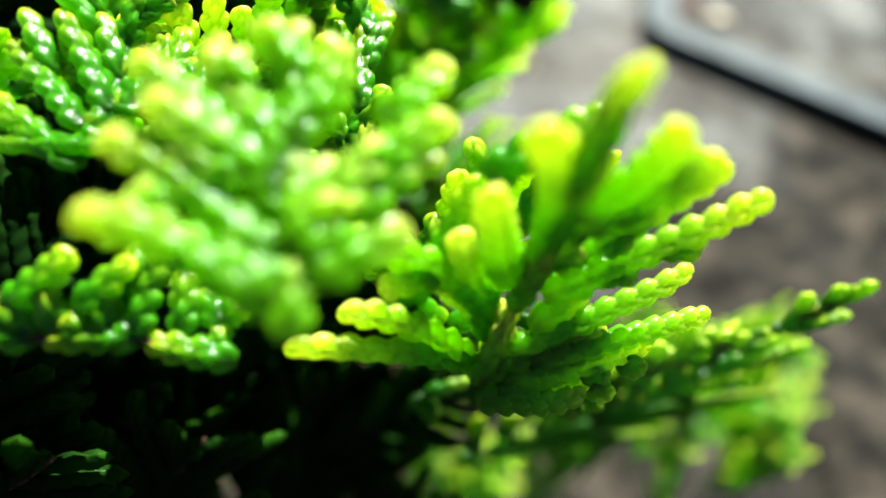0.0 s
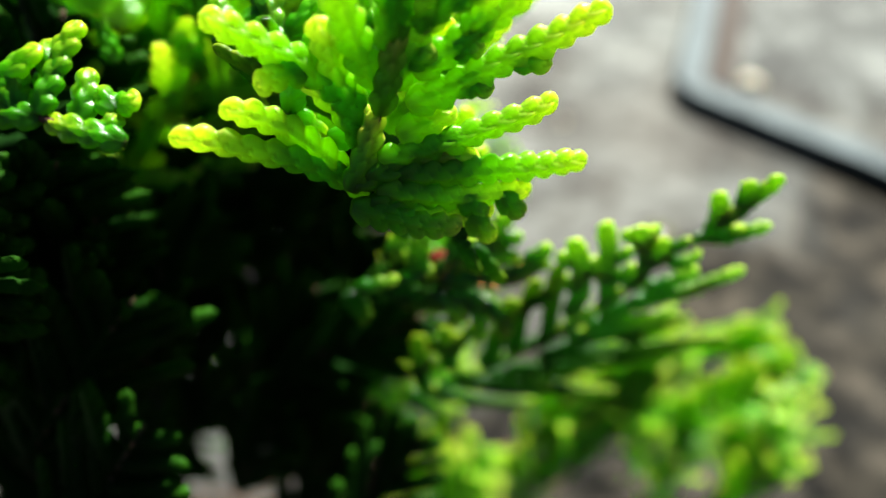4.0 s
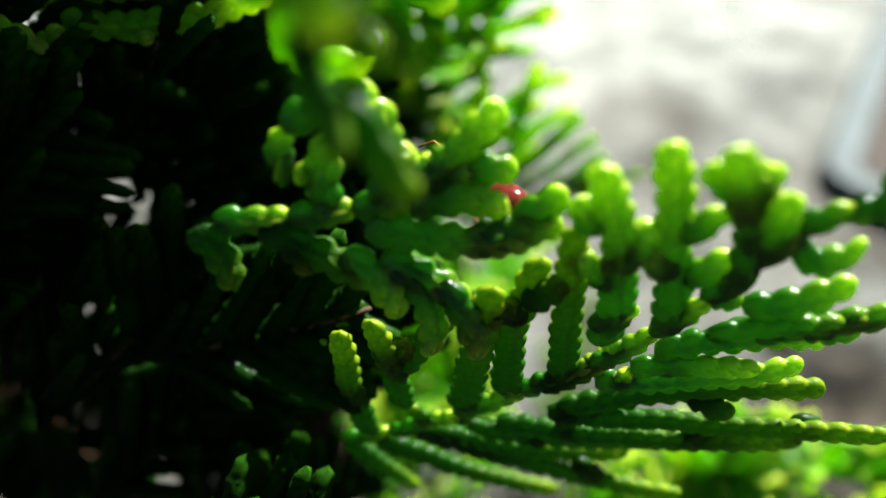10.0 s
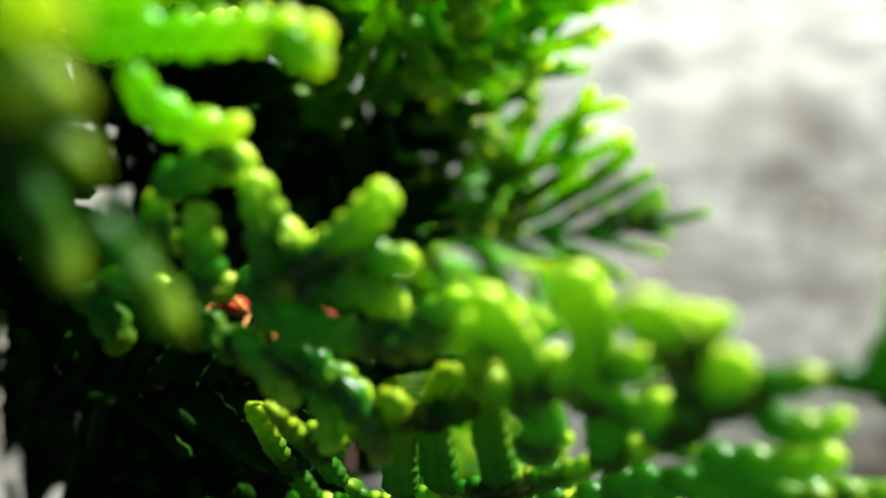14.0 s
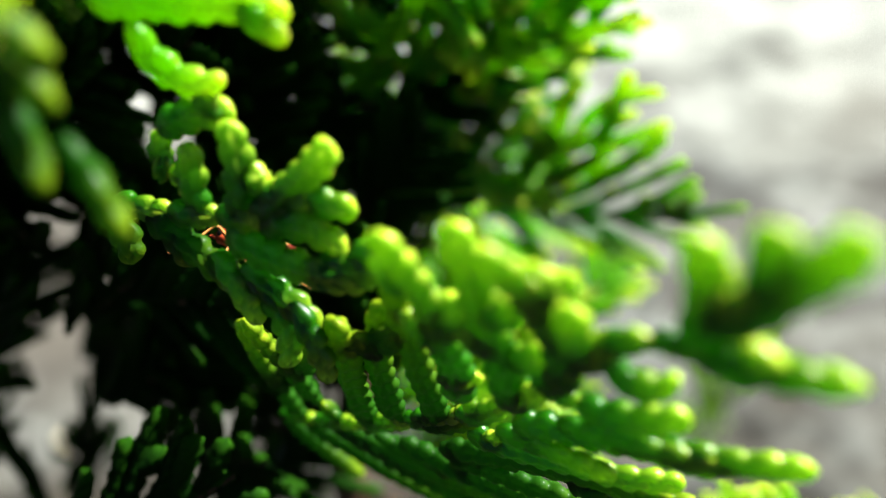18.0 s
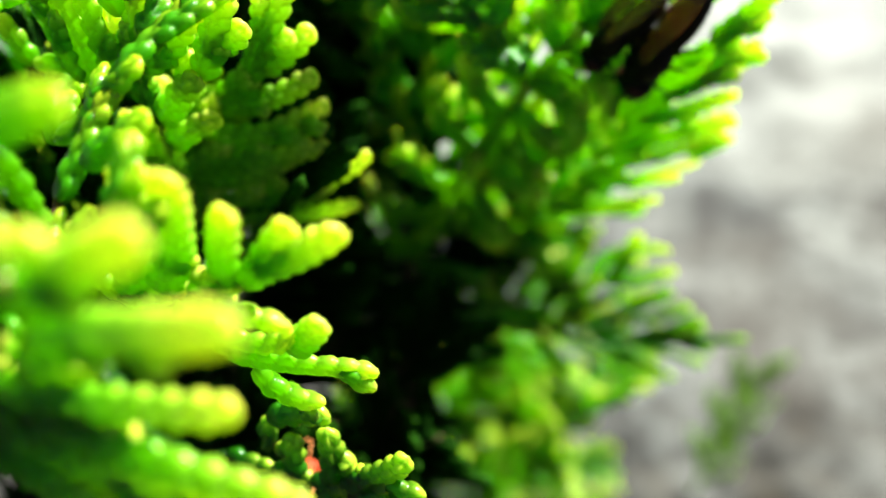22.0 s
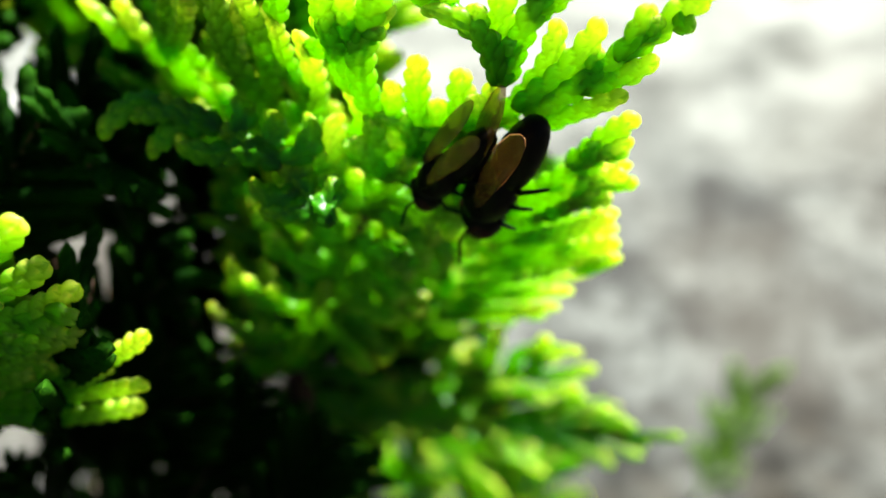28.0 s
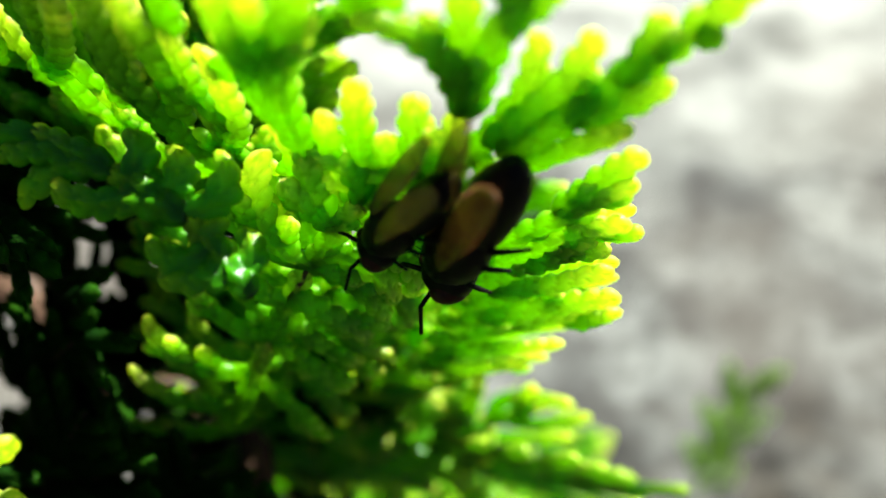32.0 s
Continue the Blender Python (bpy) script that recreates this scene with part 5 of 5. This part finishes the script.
trunk = [shrub.location.lerp(crown_top, f) + Vector((0.006 * math.sin(5 * f), 0.005 * math.cos(4 * f), -0.01 if f == 0 else 0)) for f in (0, 0.3, 0.55, 0.8, 1.0)]
wood("trunk", trunk, 0.011, 0.004, "rough brown trunk")
column = [plan(-7.1, 51.2, -15.2), plan(-8.8, 48.4, -1.1), plan(-11.1, 47.0, 6.9), plan(-12.7, 46.9, 14.0)]
foot = Vector((column[0].x - 0.01, column[0].y + 0.015, GROUND - 0.005))
wood("branch", [foot, foot.lerp(column[0], 0.4) + Vector((0.004, 0, 0)), foot.lerp(column[0], 0.75), *column], 0.0035, 0.0012, "brown upright side stem")
feet = {key: plan(*stem[0]) for key, (stem, twigs) in SPRAYS.items()} | FEET
for key, foot in feet.items():
    if "mid_frond" in key or "column" in key or "lower_tips" in key:
        root = min(column, key=lambda p: (p - foot).length)
        wood("branch", [root, root.lerp(foot, 0.5) + plan(0, 1, -1), foot], 0.0007, 0.00025)
    elif "pale" in key:
        wood("branch", [trunk[1], trunk[1].lerp(foot, 0.5) + plan(0, 2, -4), foot], 0.0010, 0.0004)

# ---- steel frame lying on the concrete ----
steel_frame = new("steel_frame")
steel_frame.location = (0.236, 0.525, GROUND)
tagged(steel_frame, "grey painted steel frame with rust, lying on the concrete", "metal frame")
far, near = Vector((math.cos(radians(67)), math.sin(radians(67)), 0)), Vector((math.cos(radians(-42)), math.sin(radians(-42)), 0))
line = [far * 1.0, far * 0.5, far * 0.030]
line += [far * 0.030 * (1 - k) ** 2 + near * 0.030 * k ** 2 for k in (0.2, 0.4, 0.6, 0.8)] + [near * 0.030, near * 0.07]
RIM = ((0.0, 0.005), (0.0, 0.015), (0.002, 0.018), (0.026, 0.018), (0.028, 0.015), (0.028, 0.005))


def along(line, profile):
    rings = []
    for k, p in enumerate(line):
        way = (line[min(k + 1, len(line) - 1)] - line[max(k - 1, 0)]).normalized()
        inward = Vector((-way.y, way.x, 0))
        rings.append([p + inward * u + Vector((0, 0, z)) for u, z in profile])
    bm = bmesh.new()
    loft(bm, rings)
    bmesh.ops.recalc_face_normals(bm, faces=bm.faces)
    return bm


part("rim", along(line, RIM), STEEL, steel_frame, "grey rim with a rounded corner", smooth=False)
part("rail", along([near * 0.071, near * 0.4, near * 0.8], [(u, z if z > 0.01 else 0.010) for u, z in RIM]), STEEL, steel_frame, smooth=False)
part("flange", along([far * 0.98, far * 0.5, far * 0.035], ((0.029, 0.002), (0.029, 0.010), (0.058, 0.006), (0.058, 0.002))), RUST, steel_frame, "flat rusty brown flange", smooth=False)
for at in (near * 0.055, near * 0.72, far * 0.9, far * 0.06):
    inward = Vector((0.75, 0.5, 0)).normalized() * 0.011
    bm = bmesh.new()
    bmesh.ops.create_cone(bm, cap_ends=True, segments=10, radius1=0.007, radius2=0.006, depth=0.010, matrix=Matrix.Translation(at + inward + Vector((0, 0, 0.004))))
    part("foot", bm, STEEL, steel_frame)

# ---- small plant on the ground ----
weed = new("seedling")
weed.location = (0.0275, 0.2340, GROUND)
tagged(weed, "small pale green seedling growing from the concrete", "plant")
bm = bmesh.new()
tube(bm, [(0, 0, -0.002), (0.001, 0, 0.04), (0.003, 0.001, 0.08), (0.004, 0.001, 0.105)], [0.0016, 0.0014, 0.001, 0.0006], 7)
part("stem", bm, LEAF_WEED, weed)
for i in range(17):
    a, z = 2.4 * i, 0.018 + 0.0052 * i
    way = Vector((math.cos(a) * 0.5, math.sin(a) * 0.5, 0.85)).normalized()
    across = way.cross(Vector((0, 0, 1))).normalized()
    foot = Vector((0.003 * z / 0.08, 0, z))
    rings = []
    for s, w in ((0, 0.15), (0.3, 0.8), (0.6, 1.0), (0.85, 0.6), (1, 0.1)):
        c = foot + way * 0.024 * s + Vector((math.cos(a), math.sin(a), 0)) * 0.003 * s * s
        n = way.cross(across)
        rings.append([c + across * 0.0046 * w * math.cos(q) + n * 0.0006 * w * math.sin(q) for q in np.linspace(0, 2 * math.pi, 8, endpoint=False).tolist()])
    bm = bmesh.new()
    loft(bm, rings)
    part("leaf", bm, LEAF_WEED, weed)

# ---- bright spots on the concrete ----
def pebble(x, y, size, seed):
    bm = bmesh.new()
    bmesh.ops.create_icosphere(bm, subdivisions=3, radius=1)
    for v in bm.verts:
        v.co = Vector((v.co.x, 0.8 * v.co.y, 0.55 * v.co.z)) * size * (1 + 0.18 * noise.noise(v.co * 1.3 + Vector((seed, 0, 0))))
    ob = part("pebble", bm, PALE_STONE, None)
    ob.location = (x, y, GROUND + 0.4 * size)
    tagged(ob, "small pale stone shape marking a bright spot on the concrete", "pebble", "pebbles")


PALE_STONE = plain("pale_stone", (0.38, 0.34, 0.24), 0.35, spread=0.15, scale=200, bump=0.3)
# first two stones added in place of a glint and a bright reflection
for row in ((0.131, 0.494, 0.004, 1), (0.323, 0.548, 0.011, 2), (-0.279, 0.082, 0.007, 3)):
    pebble(*row)

# ---- fallen leaf ----
bm = bmesh.new()
rows = []
for s, w in ((0, 0.03), (0.12, 0.4), (0.3, 0.85), (0.5, 1.0), (0.7, 0.8), (0.9, 0.35), (1.0, 0.03)):
    lift = 0.004 * math.sin(3 * s) + 0.003
    rows.append([Vector((0.034 * s - 0.017 + (0.001 if q > 3 else 0), 0.009 * w * u, lift + 0.004 * u * u * w - (0.0006 if q > 4 else 0)))
                 for q, u in enumerate((-1, -0.6, -0.2, 0.2, 0.6, 1, 0.6, 0.2, -0.2, -0.6))])
loft(bm, rows)
dry_leaf = part("fallen_leaf", bm, DRY_LEAF, None)
dry_leaf.matrix_basis = pose(0.176, 0.344, GROUND, 0, 0, 35)
tagged(dry_leaf, "curled olive-yellow fallen leaf on the concrete", "leaf")

# ---- insects ----
def chitin(name, colour, rough=0.28, spread=0.4):
    m = Nodes(name)
    n = m.noise(2600, 4)
    m.link(m.ramp(n, [(0.3, tuple(c * (1 - spread) for c in colour)), (0.7, tuple(c * (1 + spread) for c in colour))]), m.bsdf.inputs["Base Color"])
    m.bsdf.inputs["Roughness"].default_value = rough
    m.bsdf.inputs["Specular IOR Level"].default_value = 0.10
    m.bsdf.inputs["Coat Weight"].default_value = 0.03
    m.bump(m.noise(9000, 3), 0.3, 0.00003)
    return m.mat


def membrane():
    m = Nodes("wing_membrane")
    n = m.noise(1500, 3)
    m.link(m.ramp(n, [(0.3, (0.16, 0.075, 0.025)), (0.7, (0.42, 0.19, 0.07))]), m.bsdf.inputs["Base Color"])
    m.bsdf.inputs["Roughness"].default_value = 0.2
    clear = m.add("BsdfTransparent", Color=(0.86, 0.78, 0.62, 1))
    both = m.add("MixShader")
    both.inputs[0].default_value = 0.45
    m.link(clear.outputs[0], both.inputs[1])
    m.link(m.bsdf.outputs[0], both.inputs[2])
    m.link(both.outputs[0], m.out.inputs["Surface"])
    return m.mat


BLACK = chitin("black_chitin", (0.0025, 0.002, 0.002), 0.5)
BROWN = chitin("brown_chitin", (0.034, 0.014, 0.005), 0.35)
EYE = chitin("eye_red", (0.030, 0.008, 0.006), 0.3)
RED = chitin("red_chitin", (0.30, 0.045, 0.018), 0.2)
GASTER = chitin("dark_red_chitin", (0.075, 0.012, 0.008), 0.16)
LEG = chitin("amber_leg", (0.42, 0.17, 0.05), 0.35)
WING = membrane()


def limb(name, points, thick, thin, material, parent, k, label=""):
    bm = bmesh.new()
    pts = [Vector(p) * k for p in points]
    tube(bm, pts, [r * k for r in np.linspace(thick, thin, len(pts)).tolist()], 6)
    return part(name, bm, material, parent, label)


def body(name, centre, size, material, parent, k, label="", turn=None):
    bm = bmesh.new()
    ball(bm, Vector(centre) * k, [s * k for s in size], turn, 12, 18)
    for v in bm.verts:  # ringed segments and a slight unevenness
        v.co += v.normal * k * 0.006 * math.sin(60 * v.co.x / k) + v.normal * k * 0.004 * noise.noise(v.co / k * 9)
    return part(name, bm, material, parent, label)


def fly(label, head, tail, back, k_wings):
    """A fly along the line from tail to head, its back towards the way given. x is ahead, z the back."""
    x = (head - tail).normalized()
    k = (head - tail).length / 1.08
    y = back.cross(x).normalized()
    z = x.cross(y)
    top = new("fly")
    top.matrix_basis = Matrix.Translation(tail.lerp(head, 0.5)) @ Matrix((x, y, z)).transposed().to_4x4()
    tagged(top, label, "fly", "pair of flies")
    body("abdomen", (-0.20, 0, -0.03), (0.37, 0.155, 0.15), BLACK, top, k, "long black abdomen")
    body("thorax", (0.14, 0, 0.02), (0.27, 0.185, 0.19), BLACK, top, k, "black bristly thorax")
    head_part = body("head", (0.41, 0, -0.03), (0.14, 0.17, 0.16), BLACK, top, k)
    for e in (-1, 1):
        body("eye", (0.44, e * 0.105, 0.00), (0.085, 0.075, 0.11), EYE, head_part, k, "dark red compound eye")
        limb("antenna", [(0.47, e * 0.05, 0.06), (0.52, e * 0.14, 0.16), (0.66, e * 0.24, 0.14)], 0.018, 0.012, BLACK, head_part, k)
    for side, spread, lift in k_wings:
        rings = []
        root = Vector((0.14, side * 0.11, 0.19))
        way = Vector((-math.cos(radians(spread)), side * math.sin(radians(spread)), lift)).normalized()
        across = Vector((-way.y, way.x, 0)).normalized() * side
        for s, w, o in ((0, 0.03, 0), (0.12, 0.075, 0.01), (0.35, 0.105, 0.02), (0.62, 0.125, 0.02), (0.85, 0.10, 0.012), (0.97, 0.05, 0), (1.0, 0.01, 0)):
            c = root + way * 0.80 * s + across * o + Vector((0, 0, 0.02 * math.sin(3 * s)))
            n = way.cross(across)
            rings.append([(c + across * w * math.cos(q) + n * 0.004 * math.sin(q)) * k for q in np.linspace(0, 2 * math.pi, 10, endpoint=False).tolist()])
        bm = bmesh.new()
        loft(bm, rings)
        wing = part("wing", bm, WING, top, "smoky brown veined wing")
        for v in (-0.9, -0.45, 0.1, 0.5):
            limb("vein", [root + way * 0.80 * s + across * (0.02 + 0.10 * v * math.sin(math.pi * min(1, 0.1 + s * 0.85))) + Vector((0, 0, 0.006)) for s in (0.04, 0.3, 0.6, 0.9)],
                 0.006, 0.003, BROWN, wing, k)
    for e in (-1, 1):
        for at, out, fore in ((0.26, 0.08, 0.06), (0.12, 0.10, -0.04), (0.0, 0.12, -0.14)):
            limb("leg", [(at, e * 0.12, -0.08), (at + fore * 0.4, e * (0.12 + out * 0.45), -0.04), (at + fore * 0.85, e * (0.12 + out * 0.8), -0.12),
                         (at + fore * 1.2, e * (0.12 + out), -0.19)], 0.026, 0.010, BLACK, top, k)
    for i in range(14):  # stiff hairs on the thorax
        a = i * 2.4
        c = Vector((0.14 + 0.16 * math.cos(a), 0.14 * math.sin(a), 0.16))
        limb("bristle", [c, c + Vector((-0.04, 0.05 * math.sin(a), 0.07))], 0.005, 0.002, BLACK, top, k)
    return top


BACK = LEAN @ Vector((-0.10, -0.94, 0.32))
fly("dark fly with folded smoky wings, mating on the conifer spray", plan(-0.63, 36.14, 17.96), plan(1.96, 34.59, 20.65), BACK, [(-1, 3, 0.03), (1, 9, 0.05)])
fly("larger dark fly with folded brown wings, mating on the conifer spray", plan(1.01, 37.67, 17.58), plan(3.31, 34.66, 21.32), BACK, [(-1, 3, 0.03), (1, 10, 0.05)])


def ant_thing():
    """A reddish ant; x is ahead, z its back."""
    k = 3.1 * STEP
    top = new("ant")
    tagged(top, "reddish-brown ant with amber legs, climbing among the twigs", "ant")
    body("gaster", (-0.30, 0, 0.02), (0.235, 0.175, 0.17), GASTER, top, k, "glossy dark red gaster")
    body("petiole", (-0.06, 0, 0.0), (0.045, 0.04, 0.07), RED, top, k)
    body("thorax", (0.13, 0, 0.02), (0.17, 0.075, 0.08), RED, top, k)
    head_part = body("head", (0.40, 0, 0.03), (0.115, 0.105, 0.09), RED, top, k, "round red head")
    legs = []
    for e in (-1, 1):
        body("eye", (0.42, e * 0.088, 0.06), (0.03, 0.02, 0.03), BLACK, head_part, k)
        limb("mandible", [(0.49, e * 0.04, 0.0), (0.55, e * 0.045, -0.01), (0.575, e * 0.012, -0.01)], 0.02, 0.008, RED, head_part, k)
        limb("antenna", [(0.46, e * 0.04, 0.08), (0.55, e * 0.16, 0.24), (0.60, e * 0.18, 0.25), (0.80, e * 0.12, 0.14)], 0.013, 0.009, LEG, head_part, k)
        for at, fore in ((0.22, 0.30), (0.13, 0.03), (0.04, -0.32)):
            leg = limb("leg", [(0, 0, 0), (fore * 0.35, e * 0.20, 0.17), (fore * 0.45, e * 0.23, 0.17), (fore * 0.9, e * 0.40, -0.16), (fore * 1.15, e * 0.47, -0.19)],
                       0.021, 0.008, LEG, top, k)
            leg.location = Vector((at, e * 0.05, -0.03)) * k
            legs.append(leg)
    return top, legs


ant, ant_legs = ant_thing()


def motions():
    """The ant climbs along the forked spray, turns away and goes in among the twigs."""
    rows = []
    for t, x, y, z, yaw, rise in ANT_WAY:
        turn = (LEAN @ (Matrix.Rotation(radians(yaw), 3, "Z") @ Matrix.Rotation(radians(-rise), 3, "Y"))).to_4x4()
        rows.append((t, Matrix.Translation(plan(x, y, z)) @ turn))
    walk(ant, rows)
    for i, leg in enumerate(ant_legs):
        steps = []
        for n in range(28):
            t = 0.5 * n
            swing = 14 * math.sin(2.6 * t + (i % 2) * math.pi + (i // 3) * math.pi)
            steps.append((t, Matrix.Translation(leg.location) @ pose(0, 0, 0, 0, 0, swing)))
        steps.append((32.0, steps[-1][1]))
        walk(leg, steps)


# seconds; place on the plan; heading and climb in degrees
ANT_WAY = [
    (0, -1.96, 28.04, -0.05, 5, 0),
    (1, -1.74, 28.01, 0.11, 5, 0),
    (1.5, -1.37, 27.99, 0.12, 5, 0),
    (2, -1.02, 27.97, 0.22, 5, -5),
    (2.5, -0.76, 27.95, 0.62, 0, -5),
    (3, -0.57, 27.95, 0.96, 0, -5),
    (3.5, -0.88, 27.95, 0.95, 0, -8),
    (5.5, 0.02, 26.84, 1.16, 0, -12),
    (6, 0.55, 26.35, 1.2, 0, -6),
    (6.5, 1.06, 26.14, 0.91, 0, 0),
    (7, 1.11, 26.11, 0.92, 5, 2),
    (7.5, 1.09, 26.38, 0.83, 35, 4),
    (8, 1.22, 26.95, 0.94, 70, 10),
    (8.5, 1.59, 27.5, 0.62, 90, 15),
    (9, 1.62, 27.85, 0.89, 95, 20),
    (9.5, 1.22, 28.36, 1.21, 125, 35),
    (10, 0.8, 30.0, 1.9, 150, 20),
    (10.5, 0.52, 29.6, 1.9, 170, 5),
    (11, 0.36, 28.9, 1.16, 180, -10),
    (11.5, 0.2, 28.9, 0.67, 185, -30),
    (12, 0.35, 28.9, 0.73, 190, -25),
    (12.5, 0.29, 28.9, 0.75, 190, -15),
    (13, -0.53, 28.9, 0.65, 185, -8),
    (14.5, -2.4, 30.0, -0.2, 185, 0),
    (32, -2.5, 30.0, -0.2, 185, 0),
]
motions()
